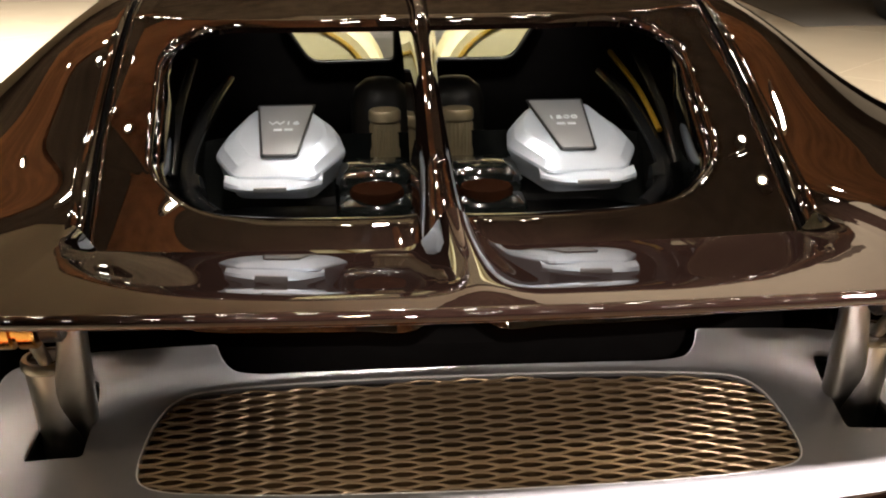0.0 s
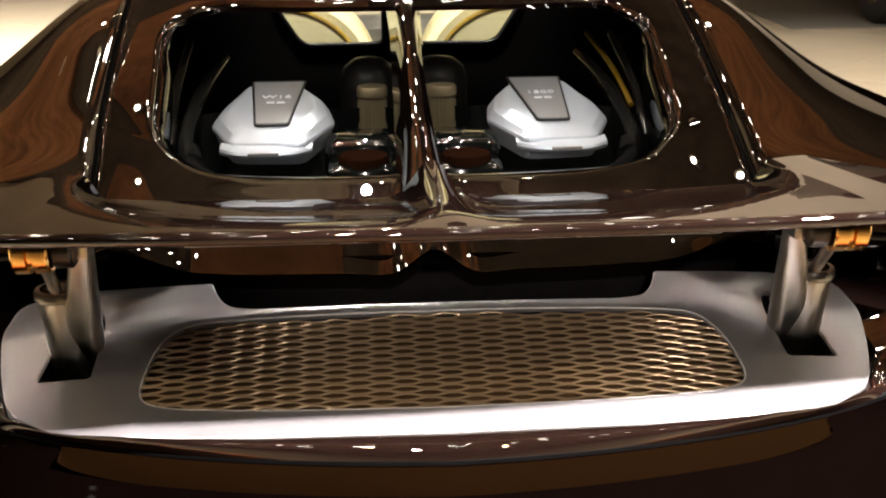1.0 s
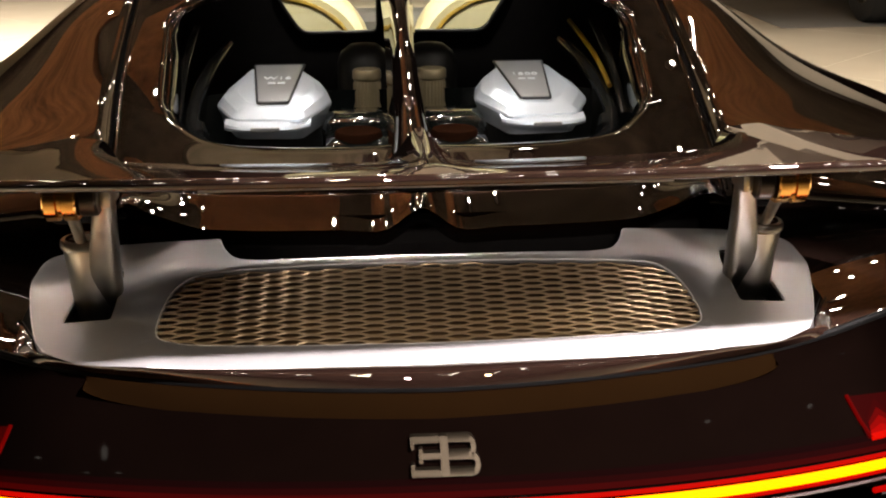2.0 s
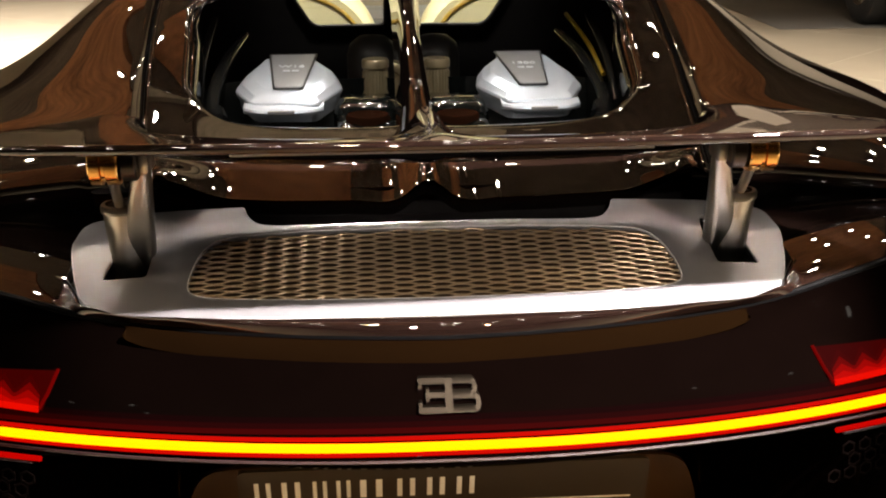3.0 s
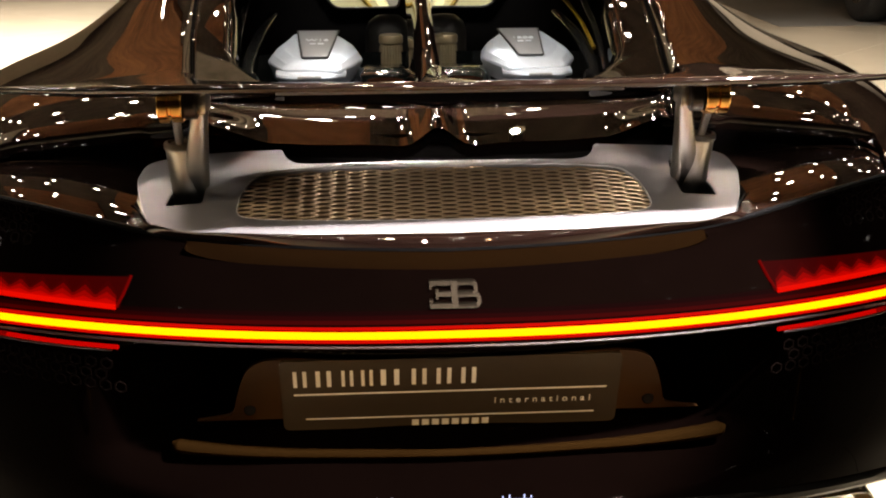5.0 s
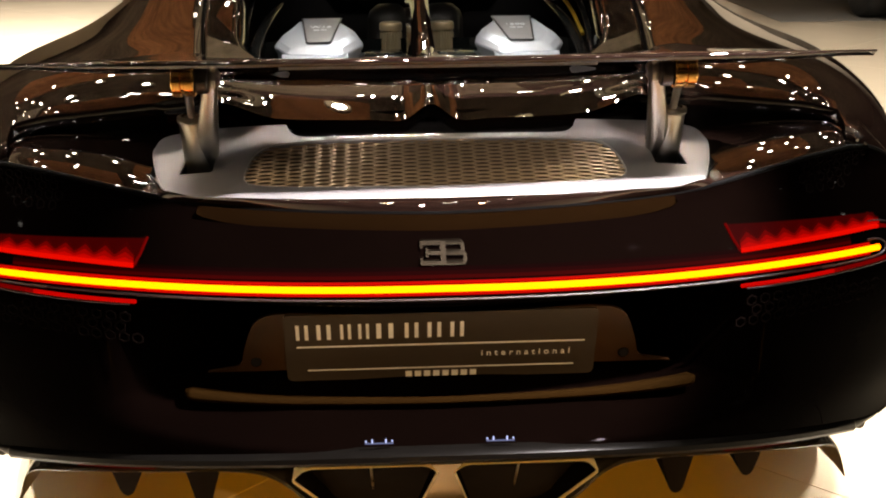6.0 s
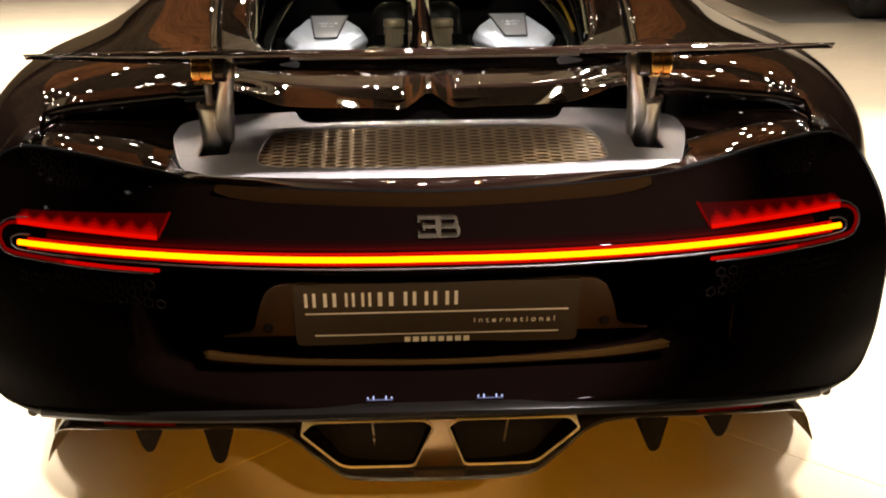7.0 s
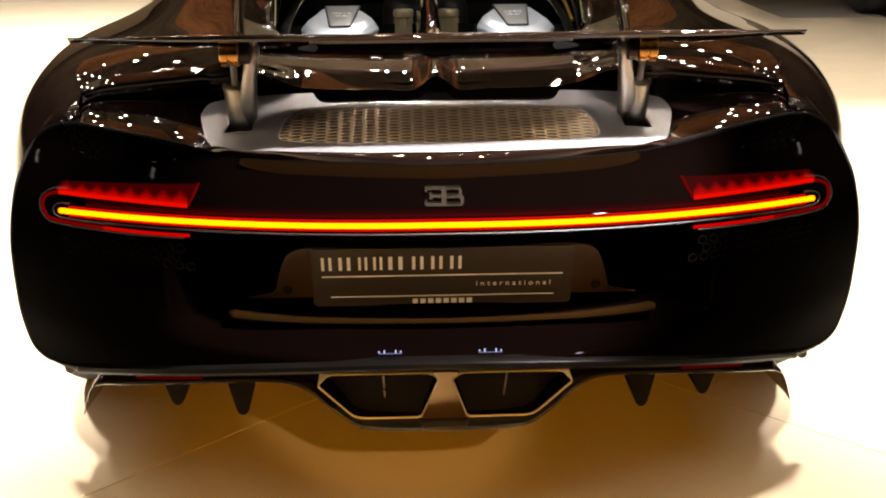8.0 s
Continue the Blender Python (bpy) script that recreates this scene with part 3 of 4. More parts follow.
for j in range(NR):
    y0 = 0.129 + (0.2865 - 0.129) * j / (NR - 1)
    w = inside_mesh(y0) + 0.002
    if w < 0.05:
        continue
    n = max(4, int(w / 0.0036))
    pts, wide = [], []
    for k in range(-n, n + 1):
        x = w * k / n
        ph = 2 * math.pi * x / PERIOD + math.pi * j
        tri = 2 / math.pi * math.asin(0.985 * math.cos(ph))
        y = y0 + 0.0027 * tri
        pts.append((x, y, deck_z(y, x) - 0.0055 + 0.0010 * math.sin(ph)))
        wide.append(0.0013 + 0.0005 * abs(math.cos(ph)))
    part("strand", tube(pts, wide, 6, flat=1.0), MESH, grille)

def shoulder_z(x, y):
    """Top of the tail beside the silver panel."""
    k = min(1, max(0, (x - 0.50) / 0.355))
    zt = fas_top(x) - 0.026 * smooth(x, 0.765, 0.86)
    y0 = fas_y(x, zt)
    u = min(1, max(0, (y - y0) / (0.41 - y0)))
    return zt + 0.035 * (1 - k ** 3) * u ** 0.6 + 0.008 * math.sin(math.pi * u)


# tail between deck panel and rear panel
rows = []
for k in range(-60, 61):
    x = 0.505 * k / 60
    a = abs(x)
    yo = ramp(a, [0.0, 0.20, 0.33, 0.415, 0.464, 0.50, 0.53], [0.087, 0.090, 0.100, 0.122, 0.158, 0.22, 0.26])
    zo = deck_z(yo, x) - 0.002
    ye, ze = fas_y(x, fas_top(x)), fas_top(x)
    row = []
    for t in range(11):
        u = t / 10
        y = yo + (ye - yo) * u
        z = zo + (ze - zo) * u + 0.012 * math.sin(math.pi * u)
        y -= 0.010 * math.sin(math.pi * u)
        z += (min(z, shoulder_z(a, y) - 0.001) - z) * smooth(a, 0.45, 0.50)
        row.append((x, y, z))
    row.append((x, ye + 0.02, ze - 0.012))
    rows.append(row)
part("tail_lip", sheet(rows), PAINT, car, "rounded glossy lip below the silver panel")


# haunches: half sections from the ridge outwards, from tail to nose
STATIONS = [
    (0.40, [(0.43, 0.978), (0.55, 0.965), (0.66, 0.952), (0.75, 0.940), (0.825, 0.898), (0.885, 0.82), (0.92, 0.72), (0.932, 0.55), (0.86, 0.33)]),
    (0.55, [(0.445, 1.012), (0.57, 1.0), (0.70, 0.985), (0.815, 0.962), (0.90, 0.925), (0.965, 0.85), (0.995, 0.73), (1.0, 0.55), (0.98, 0.30)]),
    (0.75, [(0.472, 1.046), (0.60, 1.02), (0.73, 1.0), (0.85, 0.978), (0.94, 0.935), (1.0, 0.86), (1.025, 0.74), (1.02, 0.55), (1.0, 0.28)]),
    (1.0, [(0.492, 1.108), (0.60, 1.08), (0.70, 1.03), (0.80, 0.997), (0.92, 0.968), (0.995, 0.90), (1.02, 0.78), (1.02, 0.58), (1.0, 0.28)]),
    (1.25, [(0.503, 1.172), (0.60, 1.150), (0.69, 1.09), (0.77, 1.025), (0.86, 0.965), (0.94, 0.915), (1.0, 0.83), (1.01, 0.58), (1.0, 0.2)]),
    (1.6, [(0.53, 1.19), (0.60, 1.165), (0.68, 1.10), (0.75, 1.03), (0.83, 0.96), (0.90, 0.89), (0.96, 0.80), (0.98, 0.58), (0.97, 0.2)]),
    (2.2, [(0.54, 1.19), (0.61, 1.16), (0.68, 1.09), (0.74, 1.01), (0.80, 0.93), (0.87, 0.85), (0.93, 0.76), (0.95, 0.55), (0.95, 0.18)]),
    (2.9, [(0.52, 0.95), (0.60, 0.95), (0.68, 0.94), (0.75, 0.93), (0.82, 0.87), (0.89, 0.82), (0.96, 0.74), (0.98, 0.55), (0.97, 0.18)]),
    (3.6, [(0.46, 0.68), (0.56, 0.73), (0.68, 0.815), (0.78, 0.82), (0.87, 0.81), (0.94, 0.77), (0.98, 0.70), (1.0, 0.5), (0.99, 0.22)]),
    (4.15, [(0.36, 0.66), (0.46, 0.66), (0.56, 0.66), (0.66, 0.65), (0.75, 0.63), (0.82, 0.60), (0.87, 0.55), (0.89, 0.42), (0.88, 0.22)]),
    (4.45, [(0.2, 0.52), (0.28, 0.52), (0.36, 0.51), (0.44, 0.50), (0.51, 0.48), (0.57, 0.46), (0.61, 0.42), (0.63, 0.34), (0.62, 0.22)]),
]


def smooth_rows(stations, along=7, across=5):
    lines = [curve([(x, 0, z) for x, z in pts], across) for _, pts in stations]
    ys = [y for y, _ in stations]
    cols = []
    for i in range(len(lines[0])):
        cols.append(curve([(lines[j][i].x, ys[j], lines[j][i].z) for j in range(len(ys))], along))
    return [[c[j] for c in cols] for j in range(len(cols[0]))]


haunch_rows = smooth_rows(STATIONS)
for step in range(10):
    for j in range(1, len(haunch_rows) - 1):
        for i in range(len(haunch_rows[0])):
            haunch_rows[j][i] = haunch_rows[j][i] * 0.5 + (haunch_rows[j - 1][i] + haunch_rows[j + 1][i]) * 0.25
    if step < 5:
        for row in haunch_rows:
            for i in range(1, len(row) - 1):
                row[i] = row[i] * 0.5 + (row[i - 1] + row[i + 1]) * 0.25
first = haunch_rows[0]
# turn the rear end of the haunch down, to the step over the tail and to the rim of the rear panel
roll_in = []
for p in first:
    if p.x < 0.782:
        roll_in.append(Vector((p.x * 0.995, 0.382, p.z - ramp(p.x, [0.43, 0.70, 0.78], [0.036, 0.027, 0.022]))))
    else:
        z = min(ramp(p.x, [0.782, 0.80, 0.83, 0.86], [0.8785, 0.8755, 0.867, 0.852]), max(p.z, 0.335))
        edge_x = min(p.x, half_width(z) - 0.004)
        roll_in.append(Vector((edge_x, fas_y(edge_x, z) + 0.008, z)))
turn_over = [a.lerp(b, 0.5) + Vector((0, -0.004, 0.006)) for a, b in zip(roll_in, first)]
rows = [roll_in, turn_over] + haunch_rows
side = part("rear_quarter", sheet(rows), PAINT, car, "glossy brown-black rear quarter and flank")
side.modifiers.new("thickness", "SOLIDIFY").thickness = -0.006
twin = mirror(side)
twin.modifiers.new("thickness", "SOLIDIFY").thickness = -0.006

# shoulders of the tail beside the silver panel, and the dark step up to the haunch
for s in (1, -1):
    rows = []
    for k in range(31):
        x = 0.50 + (0.80 - 0.50) * k / 30
        zt = fas_top(x) - 0.012 * smooth(x, 0.765, 0.80)
        y0 = fas_y(x, zt)
        row = []
        for t in range(13):
            u = t / 12
            y = y0 + (0.43 - y0) * u
            row.append((s * x, y, zt + 0.035 * (1 - ((x - 0.5) / 0.355) ** 3) * u ** 0.6 + 0.008 * math.sin(math.pi * u)))
        rows.append(row)
    part("tail_shoulder", sheet(rows), PAINT, car)
    edge = curve([(0.40, 0.395, 0.944), (0.55, 0.392, 0.933), (0.66, 0.388, 0.925), (0.735, 0.384, 0.919), (0.770, 0.37, 0.906), (0.783, 0.335, 0.892), (0.786, 0.29, 0.884)], 7)
    rows = []
    for k, p in enumerate(edge):
        way = edge[min(k + 1, len(edge) - 1)] - edge[max(k - 1, 0)]
        away = Vector((-way.y, way.x, 0)).normalized()
        sink = max(0.012, p.z - 0.893)
        rows.append([(s * q.x, q.y, q.z) for q in (p + away * 0.012 + Vector((0, 0, 0.008)), p, p + away * 0.004 - Vector((0, 0, 0.009)), p + away * 0.022 - Vector((0, 0, sink * 0.7)), p + away * 0.026 - Vector((0, 0, sink + 0.02)))])
    part("step", sheet(rows), STEP, car, "glossy black step between haunch and tail")
    part("step_bead", tube([(s * p.x, p.y - 0.001, p.z + 0.001) for p in edge], 0.0032, 8), PAINT, car)
    part("shut_line", tube([(s * (p.x - 0.012 * smooth(p.x, 0.70, 0.78)), p.y - 0.012, shoulder_z(p.x, p.y - 0.012) + 0.003) for p in edge[7:]], 0.003, 8), PAINT, car)

# engine hatch: frame round the engine opening
def hatch_z(x, y):
    a = abs(x)
    ridge = ramp(y, [0.38, 0.5, 0.75, 1.0, 1.25, 1.6], [0.955, 0.995, 1.04, 1.104, 1.17, 1.19])
    mid = ramp(y, [0.38, 0.5, 0.75, 1.0, 1.25, 1.6], [0.914, 0.94, 0.985, 1.075, 1.155, 1.185])
    u = min(1, a / 0.47)
    lobe = 0.035 * math.exp(-(a / 0.035) ** 2) * (1 - smooth(y, 0.4, 0.8))
    pill = 0.006 * smooth(a, 0.04, 0.12) * (1 - smooth(a, 0.31, 0.42)) * (1 - smooth(y, 0.48, 0.70))
    tuck = 0.024 * smooth(a, 0.29, 0.40) * (1 - smooth(y, 0.40, 0.50))
    return mid + (ridge - mid) * u ** 4 + lobe + pill + tuck * (1 - smooth(a, 0.405, 0.43))


inner = resample(rounded([(0.325, 0.682, 0), (0.402, 0.77, 0), (0.43, 1.12, 0), (0.36, 1.235, 0), (-0.36, 1.235, 0), (-0.43, 1.12, 0), (-0.402, 0.77, 0), (-0.325, 0.682, 0)],
                         [0.04, 0.05, 0.06, 0.06, 0.06, 0.06, 0.05, 0.04]), 360)


def ridge_x(y):
    return ramp(y, [0.38, 0.5, 0.75, 1.0, 1.25, 1.6], [0.425, 0.438, 0.467, 0.487, 0.498, 0.525])


rows = []
cx, cy = 0.0, 1.0
for k, p in enumerate(inner):
    d = Vector((p.x - cx, p.y - cy, 0))
    lo, hi = 1.0, 3.0
    for _ in range(40):
        m = (lo + hi) / 2
        q = Vector((cx, cy, 0)) + d * m
        if abs(q.x) < ridge_x(q.y) and 0.385 < q.y < 1.62:
            lo = m
        else:
            hi = m
    out = Vector((cx, cy, 0)) + d * lo
    row = [(p.x, p.y, hatch_z(p.x, p.y) - (0.05 if p.y < 1.1 else 0.015)), (p.x, p.y, hatch_z(p.x, p.y) - 0.008)]
    for t in range(41):
        u = t / 40
        q = p.lerp(out, u)
        row.append((q.x, q.y, hatch_z(q.x, q.y) - 0.006 * (1 - min(1, u * 8)) ** 2))
    row.append((out.x, out.y + (0.004 if out.y < 0.4 else 0), hatch_z(out.x, out.y) - 0.007))
    row.append((out.x, out.y + (0.03 if out.y < 0.4 else 0), hatch_z(out.x, out.y) - 0.03))
    rows.append(row)
rows.append(rows[0])
bm = sheet(rows)
bmesh.ops.remove_doubles(bm, verts=bm.verts, dist=1e-6)
part("engine_hatch", bm, PAINT, car, "glossy hatch frame round the open engine bay")
# Black sheet put in for the shade of the gap below the hatch.
part("gap_shade", sheet([[(x, 0.295, 0.868), (x, 0.39, 0.872), (x, 0.415, 0.89), (x, 0.425, 0.93)] for x in [-0.46 + 0.046 * k for k in range(21)]]), VOID, car, "black sheet standing in for the shade under the hatch")
# roof and windscreen header
rows = []
for j in range(19):
    y = 1.60 + (3.25 - 1.60) * j / 18
    zc = ramp(y, [1.6, 1.9, 2.2, 2.5, 3.25], [1.185, 1.205, 1.205, 1.13, 0.72])
    w = ramp(y, [1.6, 2.2, 3.25], [0.53, 0.54, 0.49])
    rows.append([(w * k / 12, y, zc + (ramp(y, [1.6, 2.2, 2.9, 3.25], [1.19, 1.19, 0.95, 0.80]) - zc) * (abs(k) / 12) ** 4 - 0.004) for k in range(-12, 13)])
roof = part("roof", sheet([r[:2] for r in rows[:9]] ), PAINT, car, "glossy roof frame with two added glass panes")
for a, b in ((11, 14), (23, 25)):
    part("roof_rail", sheet([r[a:b] for r in rows[:9]]), PAINT, roof)
# Unseen panes, added so that lamplight falls on the seats.
for a, b in ((1, 12), (13, 24)):
    part("added_roof_pane", sheet([r[a:b] for r in rows[:9]]), GLASS, roof, "clear glass roof pane added to light the seats").visible_shadow = False
part("windscreen", sheet(rows[8:]), GLASS, car, "raked windscreen").visible_shadow = False
rows = []
for j in range(13):
    y = 3.25 + (4.45 - 3.25) * j / 12
    zc = ramp(y, [3.25, 3.6, 4.15, 4.45], [0.72, 0.67, 0.58, 0.50])
    w = ramp(y, [3.25, 3.6, 4.15, 4.45], [0.49, 0.46, 0.36, 0.2])
    rows.append([(w * k / 8, y, zc - 0.004) for k in range(-8, 9)])
rows.append([(x, 4.5, 0.25) for x, _, _ in rows[-1]])
part("bonnet", sheet(rows), PAINT, car)
part("underbody", box((1.4, 3.3, 0.03), (0, 2.5, 0.16), 0.01), BLACK, car)

# shut lines beside the hatch
for s in (1, -1):
    path = [(s * (ridge_x(y) + 0.003), y, hatch_z(ridge_x(y), y) + 0.002) for y in [0.42 + 0.04 * k for k in range(28)]]
    part("seal_strip", tube(path, 0.0022, 6), VOID, car)
    part("ridge_bead", tube([(x - s * 0.007, y, z - 0.001) for x, y, z in path], 0.0026, 10), PAINT, car)

# spine over the engine
rows = []
for j in range(30):
    u = j / 29
    y = 0.55 + (1.62 - 0.55) * u
    top = ramp(y, [0.55, 0.75, 1.0, 1.25, 1.62], [0.985, 1.03, 1.105, 1.172, 1.215])
    base = ramp(y, [0.55, 0.75, 1.0, 1.25, 1.62], [0.93, 0.955, 1.00, 1.09, 1.16])
    w = ramp(y, [0.55, 0.75, 1.0, 1.25, 1.62], [0.034, 0.024, 0.021, 0.020, 0.026])
    rows.append([(-w * 1.5, y, base), (-w * 1.12, y, base + (top - base) * 0.45), (-w * 0.8, y, top - 0.016), (-w * 0.42, y, top - 0.003), (0, y, top), (w * 0.42, y, top - 0.003), (w * 0.8, y, top - 0.016), (w * 1.12, y, base + (top - base) * 0.45), (w * 1.5, y, base)])
bm = sheet(rows)
part("spine", bm, PAINT, car, "narrow glossy spine dividing the engine bay")

# rear wing
wing = thing("rear_wing", "raised glossy brown-black rear wing on two struts", "")
wing.parent = car


def wing_le(x):
    a = abs(x)
    return ramp(a, [0, 0.3, 0.40, 0.46, 0.56, 0.66, 0.715], [0.44, 0.44, 0.43, 0.41, 0.28, 0.15, 0.088])


def wing_te(x):
    return 0.0 + 0.14 * x * x


def wing_top(x, u):
    """u runs from the leading edge to the trailing edge."""
    a = abs(x)
    plateau = ramp(a, [0, 0.42, 0.465, 0.50, 0.60, 0.715], [1.046, 1.044, 1.054, 1.055, 1.064, 1.079])
    te = 1.097 - 0.02 * x * x
    y = wing_le(x) + (wing_te(x) - wing_le(x)) * u
    z = plateau + (te - plateau) * (0.9 * u + 0.1 * math.sin(u * math.pi / 2))
    # hollow in the middle of the wing, with a soft crease behind it
    crease = ramp(a, [0, 0.16, 0.25, 0.30, 0.34, 0.375, 0.40, 0.43], [0.055, 0.058, 0.08, 0.115, 0.15, 0.19, 0.25, 0.36])
    t = (y - crease) / (0.44 - crease)
    t = max(0.0, (math.sqrt(t * t + 0.0036) + t) / 2)
    low = ramp(a, [0, 0.30, 0.405, 0.43], [1.0, 1.004, 1.012, 1.02])
    z -= (plateau - low) * (1 - (1 - min(1, t)) ** 1.5) * (1 - smooth(a, 0.405, 0.428))
    ridge = 0.05 * math.exp(-(x / 0.03) ** 2) * (1 - u) ** 1.3
    return z + ridge


WX = [0.715 * math.sin(math.pi / 2 * k / 60) for k in range(-60, 61)] 
WX = sorted(set([round(v, 5) for v in WX] + [0.006 * k for k in range(-10, 11)] + [s * (0.396 + 0.004 * k) for k in range(12) for s in (1, -1)]))
top_rows, low_rows = [], []
for x in WX:
    le, te = wing_le(x), wing_te(x)
    a = abs(x)
    tr, lr = [], []
    for k in range(25):
        u = k / 24
        y = le + (te - le) * u
        z = wing_top(x, u)
        th = (0.006 + 0.024 * math.sin(math.pi * min(1, u * 1.0)) ** 0.8) * (1 - smooth(a, 0.45, 0.715) * 0.75)
        tr.append((x, y, z))
        lr.append((x, y, z - th - 0.05 * math.exp(-(x / 0.03) ** 2) * (1 - u) ** 1.3))
    top_rows.append(tr)
    low_rows.append(lr)
bm = sheet([t + l[::-1] for t, l in zip(top_rows, low_rows)], True)
cap(bm, top_rows[0] + low_rows[0][::-1])
cap(bm, top_rows[-1] + low_rows[-1][::-1])
part("blade", bm, PAINT, wing)
part("trailing_edge", tube([(x, wing_te(x) - 0.002, wing_top(x, 1) - 0.005 + 0.003 * smooth(abs(x), 0.5, 0.715)) for x in WX], [0.0065 - 0.0048 * smooth(abs(x), 0.45, 0.715) for x in WX], 10), PAINT, wing)
# flap under the wing; silver stands in for the deck mirrored in it
bm = bmesh.new()
pts = rounded([(-0.255, 0.022, 0), (0.255, 0.022, 0), (0.23, 0.075, 0), (-0.23, 0.075, 0)], 0.015)
f = [(p.x, p.y, wing_top(0.2, 1 - p.y / 0.43) - 0.010) for p in pts]
g = [(p.x, p.y, wing_top(0.2, 1 - p.y / 0.43) - 0.016) for p in pts]
sheet([f, g], True, bm)
cap(bm, f)
cap(bm, g)
part("flap", bm, SILVER, wing, "flap under the wing with the deck's reflection as silver colour")
for s in (1, -1):
    spine_line = [Vector((s * (0.414 - 0.034 * k / 12), 0.278 - 0.093 * k / 12, 0.835 + 0.21 * k / 12)) for k in range(13)]
    rows = []
    for k, p in enumerate(spine_line):
        u = k / (len(spine_line) - 1)
        wx, wy = 0.027 - 0.016 * u, 0.019 - 0.007 * u
        rows.append([(p.x + wx * math.copysign(abs(math.cos(t)) ** 0.8, math.cos(t)), p.y + wy * math.copysign(abs(math.sin(t)) ** 0.8, math.sin(t)), p.z) for t in [2 * math.pi * q / 20 for q in range(20)]])
    bm = sheet(rows, True)
    cap(bm, rows[-1])
    part("strut", bm, STRUT, wing, "brushed metal wing strut")
    cyl = part("cylinder", tube([(0.418 * s, 0.264, 0.842), (0.4245 * s, 0.243, 0.960)], 0.0245, 24), STRUT, wing, "brushed metal hydraulic cylinder")
    part("collar", lathe([(0.0195, 0.0), (0.0245, 0.0), (0.0262, -0.003), (0.0262, -0.010), (0.0245, -0.012)], 24), STRUT, cyl).location = (0.4247 * s, 0.2425, 0.964)
    part("seal", lathe([(0.0, -0.006), (0.0195, -0.006), (0.0198, -0.001)], 24), BRONZEDARK, cyl).location = (0.4247 * s, 0.2425, 0.966)
    part("rod", tube([(0.4240 * s, 0.240, 0.955), (0.4140 * s, 0.152, 1.030)], 0.0068, 14), STRUT, cyl)
    roller = part("bushing", lathe([(0.0, -0.0185), (0.0255, -0.0185), (0.0275, -0.0165), (0.0275, -0.004), (0.0235, -0.0025), (0.0235, 0.0015), (0.0275, 0.003), (0.0275, 0.0165), (0.0255, 0.0185), (0.0, 0.0185)], 28, "x"), BRONZE, wing, "bronze-coloured bushing at the strut head")
    roller.location = (s * 0.418, 0.146, 1.043)
    eye = part("bracket", lathe([(0, -0.0105), (0.019, -0.0105), (0.022, -0.008), (0.022, 0.008), (0.019, 0.0105), (0, 0.0105)], 20, "x"), BRACKET, wing, "dark metal eye beside the bushing")
    eye.location = (s * 0.389, 0.15, 1.041)
    for k in range(5):
        t = 2 * math.pi * k / 5
        part("bolt", lathe([(0, -0.002), (0.0028, -0.002), (0.0032, 0.002)], 8, "x"), CHROME, eye).location = (s * 0.0108, 0.0145 * math.cos(t), 0.0145 * math.sin(t))
    part("hanger", box((0.016, 0.05, 0.03), (s * 0.374, 0.175, 1.04), 0.005), STRUT, wing)

# diffuser, exhaust and fins
def dif_y(x):
    return -0.02 + 0.42 * x * x


blade_pts = curve([(0.0, 0.288, 0), (0.14, 0.288, 0), (0.185, 0.296, 0), (0.235, 0.33, 0), (0.28, 0.366, 0), (0.33, 0.380, 0), (0.42, 0.372, 0), (0.58, 0.342, 0), (0.70, 0.314, 0), (0.755, 0.30, 0), (0.782, 0.283, 0), (0.798, 0.25, 0), (0.812, 0.21, 0)], 5)
line = [Vector((-p.x, dif_y(p.x), p.y)) for p in reversed(blade_pts[1:])] + [Vector((p.x, dif_y(p.x), p.y)) for p in blade_pts]
rows = [[(p.x, p.y + 0.30, p.z - 0.03 - (0.0 if abs(p.x) < 0.78 else 0.0)), (p.x, p.y + 0.05, p.z - 0.004), (p.x, p.y, p.z - 0.004), (p.x, p.y - 0.004, p.z), (p.x, p.y, p.z + 0.004), (p.x, p.y + 0.05, p.z + 0.006)] for p in line]
diffuser = part("diffuser", sheet(rows), EDGE, car, "dark grey diffuser edge with turned-down ends")
rows = []
for k in range(-40, 41):
    x = 0.76 * k / 40
    zb = fas_bottom(x)
    rows.append([(x, fas_y(x, zb) + 0.06, zb - 0.026), (x, dif_y(x) + 0.06, ramp(abs(x), [0, 0.14, 0.185, 0.235, 0.28, 0.33, 0.42, 0.58, 0.70, 0.76], [0.288, 0.288, 0.296, 0.33, 0.366, 0.38, 0.372, 0.342, 0.314, 0.30]) - 0.002),
                 (x, dif_y(x) + 0.5, 0.2)])
part("diffuser_tunnel", sheet(rows), VOID, diffuser)
